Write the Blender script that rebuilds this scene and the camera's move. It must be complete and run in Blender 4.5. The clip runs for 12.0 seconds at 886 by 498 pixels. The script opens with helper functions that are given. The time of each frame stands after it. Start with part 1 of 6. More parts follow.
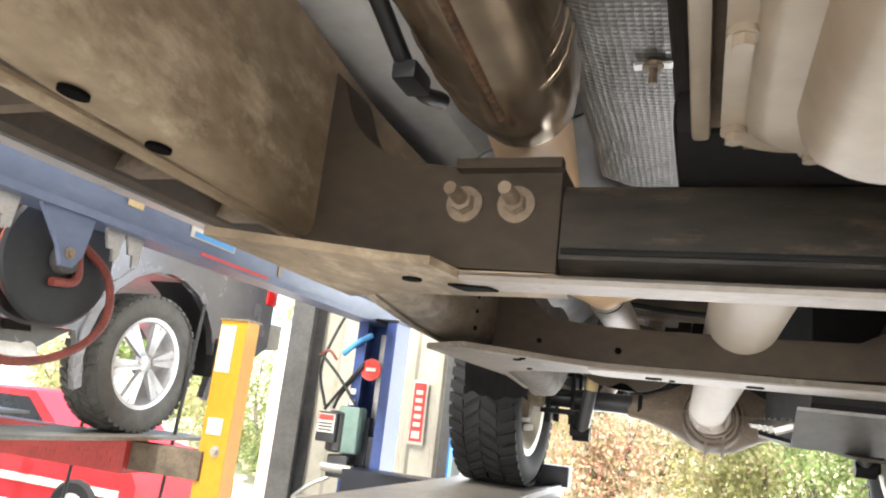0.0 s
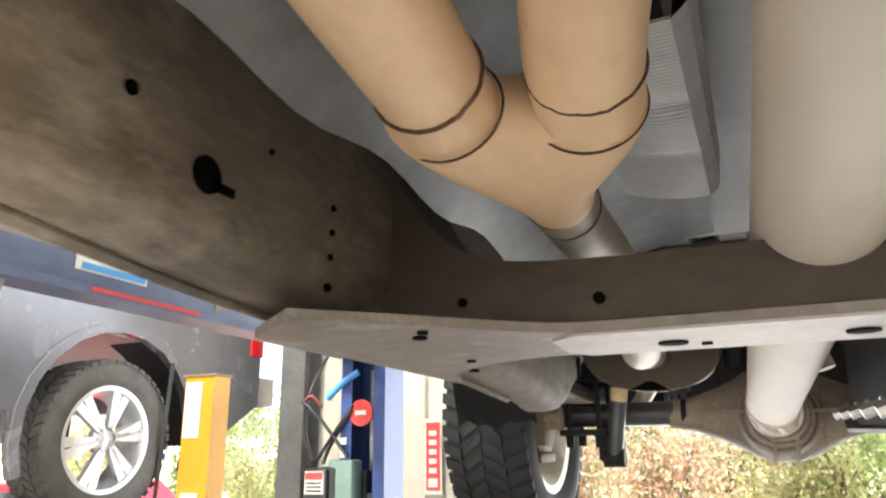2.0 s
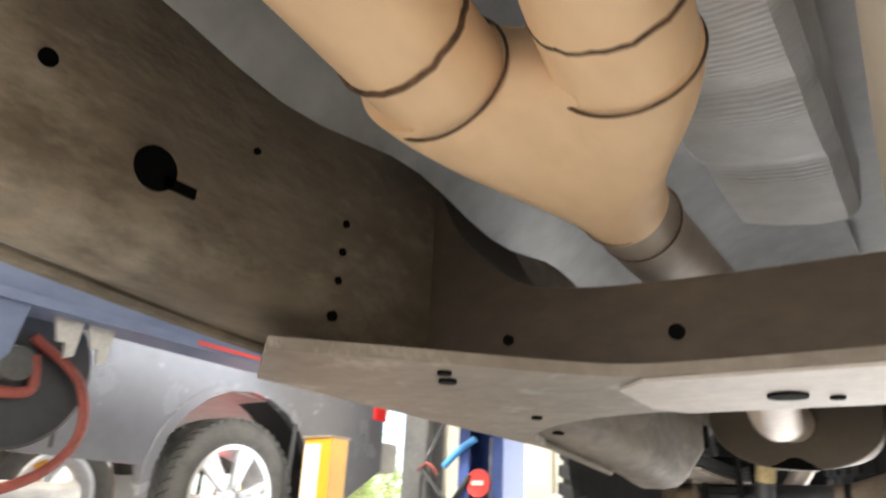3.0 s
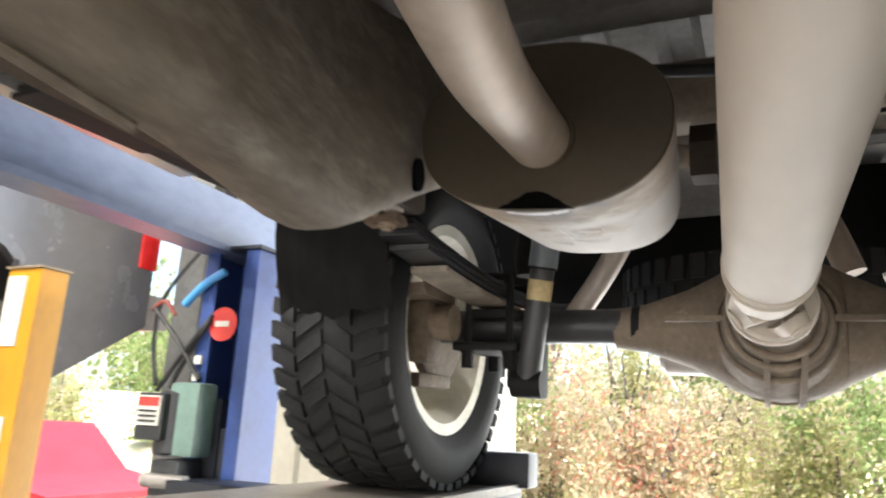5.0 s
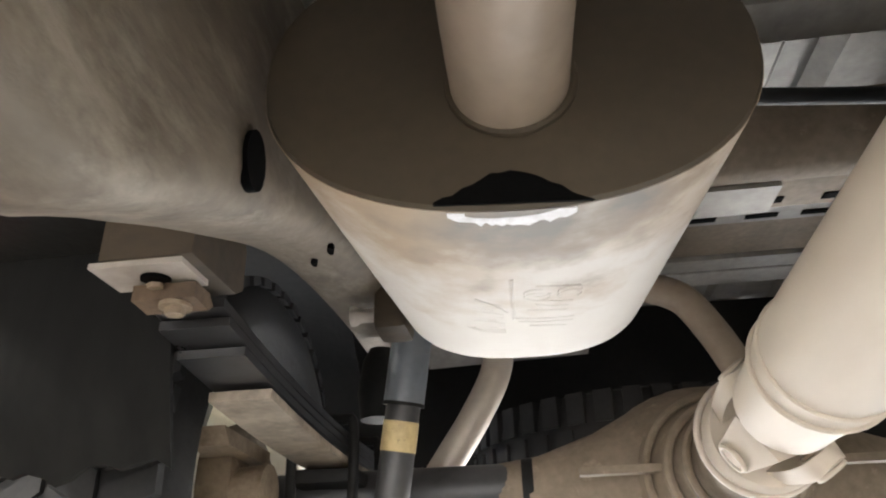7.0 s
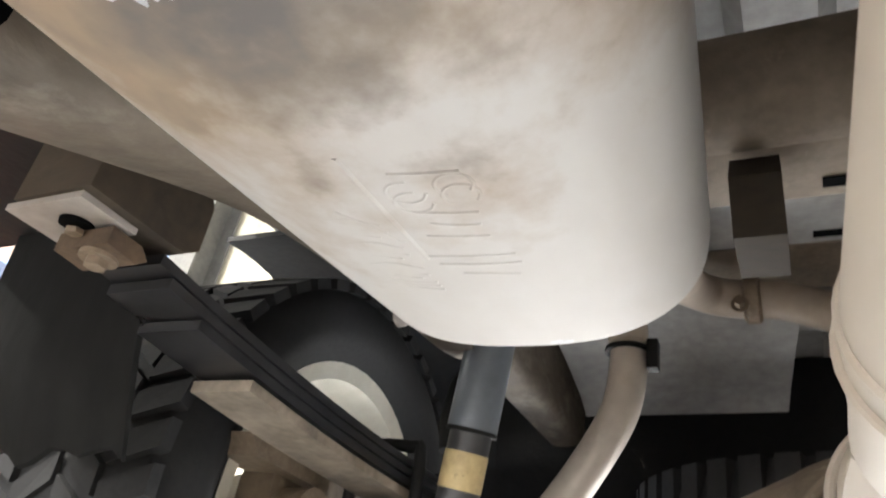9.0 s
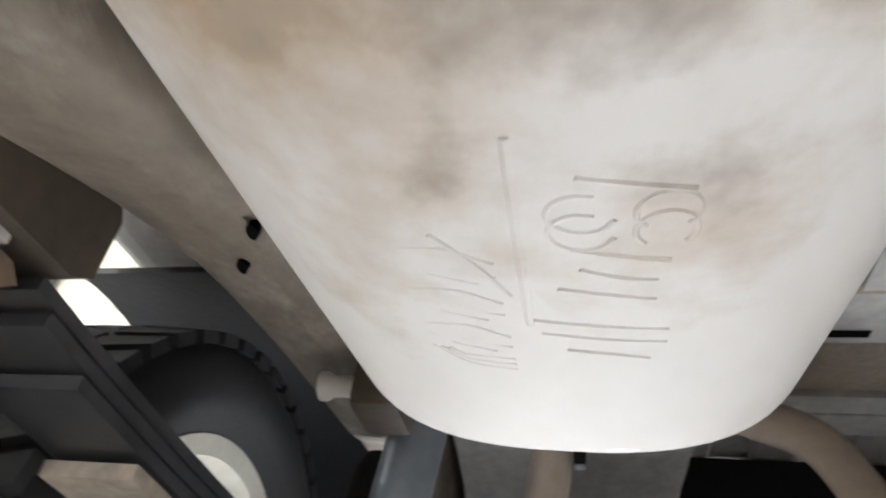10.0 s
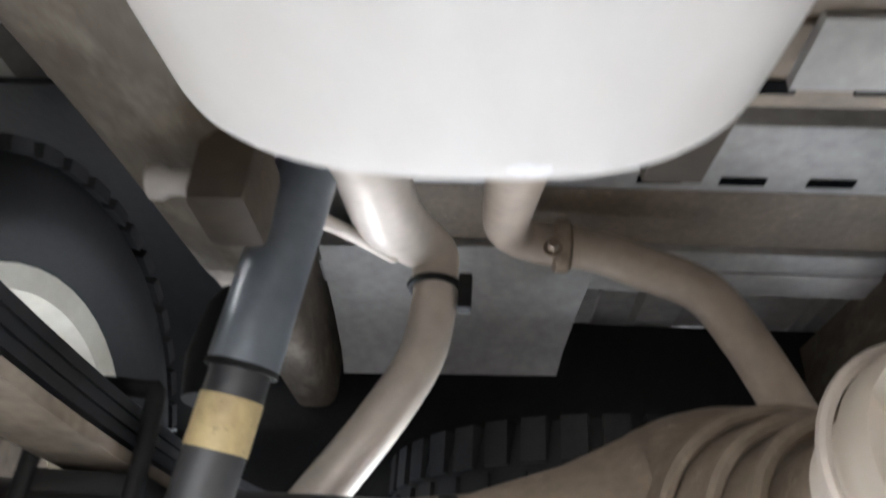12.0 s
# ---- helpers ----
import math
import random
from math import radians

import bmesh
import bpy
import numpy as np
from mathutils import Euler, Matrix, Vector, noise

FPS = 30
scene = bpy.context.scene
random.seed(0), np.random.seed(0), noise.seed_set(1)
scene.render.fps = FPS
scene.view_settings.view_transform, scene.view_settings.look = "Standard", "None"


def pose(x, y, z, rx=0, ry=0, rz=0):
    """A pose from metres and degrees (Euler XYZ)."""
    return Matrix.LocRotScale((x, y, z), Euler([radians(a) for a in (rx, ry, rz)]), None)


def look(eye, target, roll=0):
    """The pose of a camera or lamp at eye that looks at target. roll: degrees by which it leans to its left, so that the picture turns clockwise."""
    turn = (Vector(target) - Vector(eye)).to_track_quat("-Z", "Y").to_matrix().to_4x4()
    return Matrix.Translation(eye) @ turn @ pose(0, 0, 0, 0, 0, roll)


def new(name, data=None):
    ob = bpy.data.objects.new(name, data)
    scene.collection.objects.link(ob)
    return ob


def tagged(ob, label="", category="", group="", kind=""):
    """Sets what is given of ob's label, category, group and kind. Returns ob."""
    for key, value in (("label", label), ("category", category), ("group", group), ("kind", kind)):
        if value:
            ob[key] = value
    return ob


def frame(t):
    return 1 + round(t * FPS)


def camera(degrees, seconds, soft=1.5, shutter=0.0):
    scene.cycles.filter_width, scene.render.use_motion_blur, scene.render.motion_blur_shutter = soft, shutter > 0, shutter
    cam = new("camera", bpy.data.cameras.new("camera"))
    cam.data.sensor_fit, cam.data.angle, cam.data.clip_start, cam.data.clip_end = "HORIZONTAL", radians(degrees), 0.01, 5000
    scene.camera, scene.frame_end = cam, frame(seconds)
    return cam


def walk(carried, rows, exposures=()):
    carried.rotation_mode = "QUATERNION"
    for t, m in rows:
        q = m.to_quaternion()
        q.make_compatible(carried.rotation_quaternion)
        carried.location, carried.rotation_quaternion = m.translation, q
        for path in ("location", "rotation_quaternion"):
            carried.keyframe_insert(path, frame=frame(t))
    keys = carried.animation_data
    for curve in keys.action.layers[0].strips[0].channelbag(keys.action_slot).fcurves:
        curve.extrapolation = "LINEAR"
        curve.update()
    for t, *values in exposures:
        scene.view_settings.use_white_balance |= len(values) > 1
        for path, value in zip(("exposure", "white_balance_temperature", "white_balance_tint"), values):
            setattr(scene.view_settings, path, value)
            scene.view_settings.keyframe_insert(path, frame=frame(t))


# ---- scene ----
cam = camera(63.8, 12.0, soft=2.0, shutter=0.4)
PATH = [
    (0, (0.027, 0.18, 1.794), (-0.668, 2.002, 2.24), 6.6),
    (0.5, (0.015, 0.202, 1.803), (-0.633, 2.038, 2.259), 6.1),
    (1, (-0.026, 0.354, 1.72), (-0.548, 2.256, 2.051), 4.0),
    (1.2, (-0.026, 0.447, 1.73), (-0.424, 2.388, 1.994), 0.6),
    (1.5, (0.011, 0.622, 1.739), (-0.464, 2.523, 2.142), -0.1),
    (2, (0.014, 0.84, 1.79), (-0.747, 2.604, 2.344), -0.6),
    (2.5, (-0.025, 0.954, 1.807), (-0.752, 2.691, 2.482), 0.6),
    (3, (0.037, 1.017, 1.792), (-1.039, 2.538, 2.52), 2.8),
    (3.5, (0.086, 1.134, 1.716), (-1.136, 2.624, 2.252), 1.9),
    (3.7, (0.081, 1.215, 1.726), (-1.017, 2.817, 2.205), -0.2),
    (5.3, (-0.034, 2.008, 1.654), (-0.673, 3.828, 2.184), 2.7),
    (5.5, (-0.121, 2.114, 1.696), (-0.583, 3.959, 2.313), 1.1),
    (6, (-0.225, 2.227, 1.691), (-0.479, 4.042, 2.492), -0.1),
    (6.5, (-0.251, 2.294, 1.692), (-0.415, 4.072, 2.593), -1.4),
    (6.7, (-0.248, 2.286, 1.698), (-0.391, 4.052, 2.626), -2.2),
    (8.3, (-0.045, 2.542, 1.722), (-0.793, 4.133, 2.675), 2.2),
    (8.5, (-0.033, 2.571, 1.733), (-0.826, 4.129, 2.704), 3.1),
    (9, (-0.041, 2.597, 1.734), (-0.873, 4.078, 2.79), 10.5),
    (9.5, (-0.11, 2.625, 1.754), (-0.877, 4.048, 2.932), 12.9),
    (10, (-0.206, 2.677, 1.793), (-0.615, 4.169, 3.06), 8.7),
    (10.5, (-0.233, 2.708, 1.797), (-0.391, 4.267, 3.04), 7.8),
    (11, (-0.249, 2.723, 1.797), (-0.318, 4.311, 3.009), 7.1),
    (11.5, (-0.247, 2.729, 1.794), (-0.325, 4.327, 2.995), 5.3),
    (12, (-0.21, 2.84, 1.788), (-0.315, 4.526, 2.859), 3.6),
]
walk(cam, [(t, look(eye, target, roll)) for t, eye, target, roll in PATH], [(0, 2.1, 6450, 10), (1.2, 1.75, 6450, 10), (2.0, 2.05, 6550, 10), (2.6, 2.1, 6650, 10), (3.0, 2.25, 6600, 10), (3.5, 2.1, 6500, 10), (5.5, 1.85, 6550, 10), (6.0, 2.0, 6600, 10), (6.5, 2.35, 6550, 10), (8.5, 2.5, 6650, 10), (9.2, 2.45, 6350, 10), (9.5, 2.5, 6350, 10), (10, 2.45, 6150, 10), (11, 2.5, 5950, 10), (12, 2.55, 5950, 10)])

# ---- light ----
world = bpy.data.worlds.new("sky_world")
scene.world = world
world.use_nodes = True
wn = world.node_tree
sky = wn.nodes.new("ShaderNodeTexSky")
sky.sky_type = "NISHITA"
sky.sun_disc = False
sky.sun_elevation = radians(70)
sky.sun_rotation = radians(135)
sky.air_density, sky.dust_density = 1.0, 2.5
wn.links.new(sky.outputs["Color"], wn.nodes["Background"].inputs["Color"])
wn.nodes["Background"].inputs["Strength"].default_value = 0.15

sun = new("sun", bpy.data.lights.new("sun", "SUN"))
sun.data.energy, sun.data.angle, sun.data.color = 5.0, radians(4), (1.0, 0.96, 0.91)
sun.matrix_world = look((0, 0, 30), (-3.3, 3.3, 17))


def area(name, eye, target, w, h, energy, colour=(1, 1, 1)):
    data = bpy.data.lights.new(name, "AREA")
    data.shape, data.size, data.size_y, data.energy, data.color = "RECTANGLE", w, h, energy, colour
    ob = new(name, data)
    ob.matrix_world = look(eye, target)
    return ob


# sky light in the rear bay opening
area("bay_skylight", (0.2, 5.05, 1.9), (0.2, 0, 1.2), 3.4, 3.4, 55, (0.95, 0.98, 1.0))
# added fill from behind the camera, where no opening is seen
area("front_fill_light", (0.0, -5.9, 2.0), (0.0, 2, 1.1), 9.0, 3.6, 140, (1.0, 0.96, 0.91))


# unseen ceiling lamps, added to brighten the walls and floor
for lx in (-6.0, -2.9, 1.9):
    for ly in (-3.0, 1.5):
        area("ceiling_fill_lamp", (lx, ly, 4.80), (lx, ly, 0), 0.25, 1.2, 90, (1.0, 0.97, 0.9))


# ---- materials ----
def mat(name, a, b=None, rough=0.6, metal=0.0, grain=60.0, blotch=6.0, bump=0.15, mix=0.5, stretch=(1, 1, 1), speck=None, speck_at=0.66, spec=0.5):
    m = bpy.data.materials.new(name)
    m.use_nodes = True
    nt = m.node_tree
    N, L = nt.nodes, nt.links
    bs = N["Principled BSDF"]
    b = b or tuple(c * 0.7 for c in a)
    tc = N.new("ShaderNodeTexCoord")
    mp = N.new("ShaderNodeMapping")
    mp.inputs["Scale"].default_value = stretch
    L.new(tc.outputs["Object"], mp.inputs["Vector"])
    n1 = N.new("ShaderNodeTexNoise")
    n1.inputs["Scale"].default_value, n1.inputs["Detail"].default_value, n1.inputs["Roughness"].default_value = blotch, 7, 0.62
    n2 = N.new("ShaderNodeTexNoise")
    n2.inputs["Scale"].default_value, n2.inputs["Detail"].default_value = grain, 5
    for n in (n1, n2):
        L.new(mp.outputs["Vector"], n.inputs["Vector"])
    ramp = N.new("ShaderNodeValToRGB")
    ramp.color_ramp.elements[0].position, ramp.color_ramp.elements[1].position = 0.5 - mix * 0.4, 0.5 + mix * 0.4
    ramp.color_ramp.elements[0].color, ramp.color_ramp.elements[1].color = (*b, 1), (*a, 1)
    add = N.new("ShaderNodeMath")
    add.operation = "MULTIPLY_ADD"
    L.new(n2.outputs["Fac"], add.inputs[0])
    add.inputs[1].default_value = 0.5
    sub = N.new("ShaderNodeMath")
    sub.operation = "SUBTRACT"
    L.new(n1.outputs["Fac"], sub.inputs[0])
    sub.inputs[1].default_value = 0.25
    L.new(sub.outputs[0], add.inputs[2])
    L.new(add.outputs[0], ramp.inputs["Fac"])
    col = ramp.outputs["Color"]
    if speck:
        r2 = N.new("ShaderNodeValToRGB")
        r2.color_ramp.elements[0].position, r2.color_ramp.elements[1].position = speck_at - 0.04, speck_at + 0.12
        n3 = N.new("ShaderNodeTexNoise")
        n3.inputs["Scale"].default_value, n3.inputs["Detail"].default_value, n3.inputs["Roughness"].default_value = blotch * 3.1, 8, 0.7
        L.new(mp.outputs["Vector"], n3.inputs["Vector"])
        L.new(n3.outputs["Fac"], r2.inputs["Fac"])
        mx = N.new("ShaderNodeMixRGB")
        mx.inputs["Color2"].default_value = (*speck, 1)
        L.new(r2.outputs["Color"], mx.inputs["Fac"])
        L.new(col, mx.inputs["Color1"])
        col = mx.outputs["Color"]
    L.new(col, bs.inputs["Base Color"])
    rr = N.new("ShaderNodeMapRange")
    rr.inputs["To Min"].default_value, rr.inputs["To Max"].default_value = max(0.03, rough - 0.12), min(1, rough + 0.12)
    L.new(n1.outputs["Fac"], rr.inputs["Value"])
    L.new(rr.outputs[0], bs.inputs["Roughness"])
    bs.inputs["Metallic"].default_value = metal
    bs.inputs["Specular IOR Level"].default_value = spec
    if bump:
        bp = N.new("ShaderNodeBump")
        bp.inputs["Strength"].default_value, bp.inputs["Distance"].default_value = bump, 0.004
        L.new(n2.outputs["Fac"], bp.inputs["Height"])
        L.new(bp.outputs["Normal"], bs.inputs["Normal"])
    return m


def dotted(name, a, b, scale, depth, metal=0.8, rough=0.45):
    """Embossed sheet: a grid of small dimples."""
    m = mat(name, a, b, rough, metal, 40, 5, 0.0)
    N, L = m.node_tree.nodes, m.node_tree.links
    tc = N.new("ShaderNodeTexCoord")
    v = N.new("ShaderNodeTexVoronoi")
    v.inputs["Scale"].default_value, v.inputs["Randomness"].default_value = scale, 0.15
    L.new(tc.outputs["Object"], v.inputs["Vector"])
    bp = N.new("ShaderNodeBump")
    bp.inputs["Strength"].default_value, bp.inputs["Distance"].default_value = depth, 0.003
    L.new(v.outputs["Distance"], bp.inputs["Height"])
    L.new(bp.outputs["Normal"], N["Principled BSDF"].inputs["Normal"])
    return m


def glow(name, colour, strength):
    m = bpy.data.materials.new(name)
    m.use_nodes = True
    b = m.node_tree.nodes["Principled BSDF"]
    b.inputs["Base Color"].default_value = (*colour, 1)
    b.inputs["Emission Color"].default_value = (*colour, 1)
    b.inputs["Emission Strength"].default_value = strength
    return m


FRAME = mat("dusty_frame_paint", (0.52, 0.405, 0.28), (0.19, 0.14, 0.088), 0.72, 0.0, 55, 5, 0.6, 0.62, (1, 0.45, 1), (0.62, 0.51, 0.375), 0.55)
# shade of the forward faces is put into this darker brown
FRAME_DARK = mat("shaded_frame_brown", (0.068, 0.048, 0.029), (0.034, 0.024, 0.015), 0.7, 0.0, 70, 7, 0.2, 0.5, (0.5, 1, 1), (0.11, 0.08, 0.054), 0.68)
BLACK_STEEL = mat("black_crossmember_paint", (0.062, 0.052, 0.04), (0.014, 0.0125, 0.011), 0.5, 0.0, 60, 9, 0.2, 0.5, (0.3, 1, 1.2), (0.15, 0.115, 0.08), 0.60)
# light from the floor is put into this pale underside colour
PALE_FLANGE = mat("dusty_floor_lit_flange", (0.48, 0.44, 0.40), (0.34, 0.30, 0.26), 0.6, 0.1, 70, 9, 0.2, 0.6, (1, 1, 1), (0.24, 0.185, 0.14), 0.66)
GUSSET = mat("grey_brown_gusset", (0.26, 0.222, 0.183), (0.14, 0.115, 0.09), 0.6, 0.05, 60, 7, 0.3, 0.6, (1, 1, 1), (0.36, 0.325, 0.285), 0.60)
TAN_PIPE = mat("heat_tanned_pipe", (0.84, 0.60, 0.37), (0.70, 0.47, 0.28), 0.5, 0.1, 45, 4, 0.05, 0.6, (1, 0.6, 1), (0.42, 0.34, 0.28), 0.72)
PALE_PIPE = mat("pale_exhaust_pipe", (0.62, 0.55, 0.48), (0.48, 0.42, 0.36), 0.45, 0.15, 45, 6, 0.08, 0.6)
WELD = mat("burnt_weld", (0.20, 0.11, 0.06), (0.05, 0.03, 0.02), 0.7, 0.3, 160, 40, 0.6)
DIFF = mat("dusty_brown_axle_casting", (0.27, 0.215, 0.16), (0.15, 0.115, 0.08), 0.72, 0.0, 70, 9, 0.35, 0.6, (1, 1, 1), (0.36, 0.30, 0.23), 0.64)
LEAFSPRING = mat("black_spring_steel", (0.03, 0.03, 0.032), (0.015, 0.015, 0.016), 0.32, 0.0, 60, 10, 0.05)
EYE_RUST = mat("rusty_spring_eye", (0.14, 0.092, 0.056), (0.07, 0.045, 0.028), 0.7, 0.1, 120, 18, 0.3)
OVERLOAD = mat("grey_spring_steel", (0.36, 0.30, 0.235), (0.15, 0.125, 0.10), 0.5, 0.2, 70, 12, 0.2)
# the rails: tan at the front, darker grey-brown behind the cab, with a noisy change
_n, _l = FRAME.node_tree.nodes, FRAME.node_tree.links
_tc = _n.new("ShaderNodeTexCoord")
_sp = _n.new("ShaderNodeSeparateXYZ")
_l.new(_tc.outputs["Object"], _sp.inputs[0])
_nz = _n.new("ShaderNodeTexNoise")
_nz.inputs["Scale"].default_value, _nz.inputs["Detail"].default_value = 5, 6
_l.new(_tc.outputs["Object"], _nz.inputs["Vector"])
_ad = _n.new("ShaderNodeMath")
_l.new(_sp.outputs["Y"], _ad.inputs[0])
_l.new(_nz.outputs["Fac"], _ad.inputs[1])
_mr = _n.new("ShaderNodeMapRange")
_mr.inputs["From Min"].default_value, _mr.inputs["From Max"].default_value = 1.28, 1.85
_l.new(_ad.outputs[0], _mr.inputs["Value"])
_mx = _n.new("ShaderNodeMixRGB")
_mx.blend_type = "MULTIPLY"
_mx.inputs["Color2"].default_value = (0.32, 0.33, 0.35, 1)
_old = _n["Principled BSDF"].inputs["Base Color"].links[0].from_socket
_l.new(_mr.outputs[0], _mx.inputs["Fac"])
_l.new(_old, _mx.inputs["Color1"])
_l.new(_mx.outputs[0], _n["Principled BSDF"].inputs["Base Color"])
MUFFLER = mat("aluminised_muffler_skin", (0.60, 0.58, 0.55), (0.54, 0.51, 0.475), 0.66, 0.0, 30, 5, 0.02, 0.5, (1, 0.5, 1))
FLAKE_GLINT = mat("flake_and_glint_white", (0.78, 0.79, 0.83), (0.5, 0.49, 0.5), 0.5, 0.1, 120, 40, 0.3)
# the forward-facing cap's shade is put into this dark brown
MUFFLER_END = mat("shaded_muffler_end", (0.085, 0.066, 0.043), (0.06, 0.046, 0.03), 0.62, 0.25, 80, 4, 0.04, 0.6)
_n, _l = MUFFLER.node_tree.nodes, MUFFLER.node_tree.links
_tc = _n.new("ShaderNodeTexCoord")
_sp = _n.new("ShaderNodeSeparateXYZ")
_l.new(_tc.outputs["Object"], _sp.inputs[0])
_nz = _n.new("ShaderNodeTexNoise")
_nz.inputs["Scale"].default_value, _nz.inputs["Detail"].default_value, _nz.inputs["Roughness"].default_value = 11, 6, 0.6
_l.new(_tc.outputs["Object"], _nz.inputs["Vector"])
_mr = _n.new("ShaderNodeMapRange")
_mr.inputs["From Min"].default_value, _mr.inputs["From Max"].default_value = 2.70, 2.95
_mr.inputs["To Min"].default_value, _mr.inputs["To Max"].default_value = 0.74, 0.28
_l.new(_sp.outputs["Y"], _mr.inputs["Value"])
_gt = _n.new("ShaderNodeMath")
_gt.operation = "SUBTRACT"
_l.new(_mr.outputs[0], _gt.inputs[0])
_l.new(_nz.outputs["Fac"], _gt.inputs[1])
_rp = _n.new("ShaderNodeMapRange")
_rp.inputs["From Min"].default_value, _rp.inputs["From Max"].default_value = -0.06, 0.24
_l.new(_gt.outputs[0], _rp.inputs["Value"])
_mx = _n.new("ShaderNodeMixRGB")
_mx.inputs["Color2"].default_value = (0.37, 0.285, 0.20, 1)
_old = _n["Principled BSDF"].inputs["Base Color"].links[0].from_socket
_l.new(_rp.outputs[0], _mx.inputs["Fac"])
_l.new(_old, _mx.inputs["Color1"])
_l.new(_mx.outputs[0], _n["Principled BSDF"].inputs["Base Color"])
_nd = _n.new("ShaderNodeVectorMath")
_nd.operation = "DISTANCE"
_nd.inputs[1].default_value = (-0.20, 2.70, 1.94)
_l.new(_tc.outputs["Object"], _nd.inputs[0])
_nb = _n.new("ShaderNodeTexNoise")
_nb.inputs["Scale"].default_value, _nb.inputs["Detail"].default_value = 22, 7
_l.new(_tc.outputs["Object"], _nb.inputs["Vector"])
_ns = _n.new("ShaderNodeMath")
_ns.operation = "MULTIPLY_ADD"
_ns.inputs[1].default_value = 0.26
_l.new(_nb.outputs["Fac"], _ns.inputs[0])
_l.new(_nd.outputs["Value"], _ns.inputs[2])
_nr = _n.new("ShaderNodeMapRange")
_nr.inputs["From Min"].default_value, _nr.inputs["From Max"].default_value = 0.14, 0.25
_nr.inputs["To Min"].default_value, _nr.inputs["To Max"].default_value = 0.85, 0.0
_l.new(_ns.outputs[0], _nr.inputs["Value"])
_ms = _n.new("ShaderNodeMixRGB")
_ms.inputs["Color2"].default_value = (0.13, 0.125, 0.125, 1)
_l.new(_nr.outputs[0], _ms.inputs["Fac"])
_l.new(_mx.outputs[0], _ms.inputs["Color1"])
_l.new(_ms.outputs[0], _n["Principled BSDF"].inputs["Base Color"])
SHAFT = mat("dusty_aluminium_shaft", (0.62, 0.55, 0.465), (0.52, 0.455, 0.38), 0.6, 0.0, 25, 5, 0.03, 0.6, (1, 0.4, 1))
CAST = mat("brown_cast_housing", (0.19, 0.145, 0.10), (0.085, 0.063, 0.044), 0.75, 0.0, 70, 9, 0.35, 0.5, (1, 1, 1), (0.30, 0.24, 0.18), 0.66)
STEEL_BROWN = mat("rust_tinged_steel", (0.33, 0.26, 0.19), (0.19, 0.14, 0.095), 0.6, 0.3, 120, 22, 0.3)
STEEL = mat("bare_steel", (0.55, 0.53, 0.50), (0.38, 0.36, 0.33), 0.38, 0.8, 80, 12, 0.1)
CAT = mat("straw_tinted_stainless", (0.42, 0.335, 0.24), (0.13, 0.092, 0.062), 0.22, 0.8, 30, 7, 0.05, 0.6, (1, 1, 0.4), (0.16, 0.11, 0.09), 0.68)
SHIELD = dotted("dimpled_heat_shield", (0.25, 0.24, 0.225), (0.15, 0.143, 0.13), 150, 0.4)
SHIELD2 = mat("smooth_heat_shield", (0.27, 0.266, 0.262), (0.17, 0.167, 0.163), 0.5, 0.3, 30, 6, 0.2)
SHIELD3 = mat("smooth_pressed_foil_shield", (0.80, 0.79, 0.78), (0.62, 0.61, 0.60), 0.6, 0.12, 30, 7, 0.15)
MIDPIPE = mat("dusty_brown_grey_pipe", (0.44, 0.36, 0.285), (0.33, 0.265, 0.205), 0.5, 0.15, 45, 6, 0.08)
PAN = mat("dusty_oil_pan", (0.44, 0.37, 0.285), (0.32, 0.255, 0.185), 0.5, 0.1, 35, 7, 0.12, 0.6, (1, 1, 1), (0.36, 0.28, 0.20), 0.68)
BLACK = mat("undercoat_and_shade_black", (0.012, 0.0115, 0.011), (0.005, 0.005, 0.005), 0.7, 0.0, 60, 8, 0.3, spec=0.3)
# holes are uncut discs and bars with their inner shade as black; soot too
HOLE = mat("hole_shade_and_soot", (0.004, 0.004, 0.004), (0.002, 0.002, 0.002), 0.9, 0.0, 60, 8, 0.0, spec=0.05)
FLOORPAN = mat("grey_floor_pan", (0.70, 0.70, 0.705), (0.55, 0.55, 0.552), 0.55, 0.0, 40, 4, 0.2, 0.6)
BEDPAN = mat("bed_floor_steel", (0.40, 0.38, 0.35), (0.27, 0.255, 0.235), 0.55, 0.1, 40, 5, 0.15)
RUBBER = mat("tyre_rubber", (0.018, 0.018, 0.019), (0.009, 0.009, 0.01), 0.8, 0.0, 90, 10, 0.2)
GREYRUB = mat("dry_tyre_rubber", (0.12, 0.117, 0.11), (0.07, 0.068, 0.064), 0.8, 0.0, 90, 10, 0.2)
ALLOY = mat("silver_alloy", (0.62, 0.63, 0.65), (0.5, 0.51, 0.53), 0.35, 0.6, 40, 10, 0.0)
ALLOY_DUSTY = mat("dusty_wheel_barrel", (0.76, 0.73, 0.64), (0.60, 0.57, 0.48), 0.55, 0.25, 40, 7, 0.05)
SHOCKBLUE = mat("blue_grey_shock_paint", (0.17, 0.19, 0.215), (0.125, 0.14, 0.16), 0.35, 0.1, 60, 8, 0.03)
SHOCKDARK = mat("dark_shock_body", (0.06, 0.06, 0.062), (0.04, 0.04, 0.042), 0.4, 0.1, 60, 8, 0.05)
GOLD = mat("worn_yellow_label", (0.66, 0.53, 0.27), (0.45, 0.33, 0.17), 0.5, 0.0, 70, 30, 0.05, 0.5, (1, 1, 1), (0.25, 0.18, 0.1), 0.64)
FLAP = mat("worn_black_liner", (0.016, 0.0155, 0.015), (0.006, 0.006, 0.006), 0.8, 0.0, 40, 6, 0.25, 0.6, (1, 1, 0.3), spec=0.12)
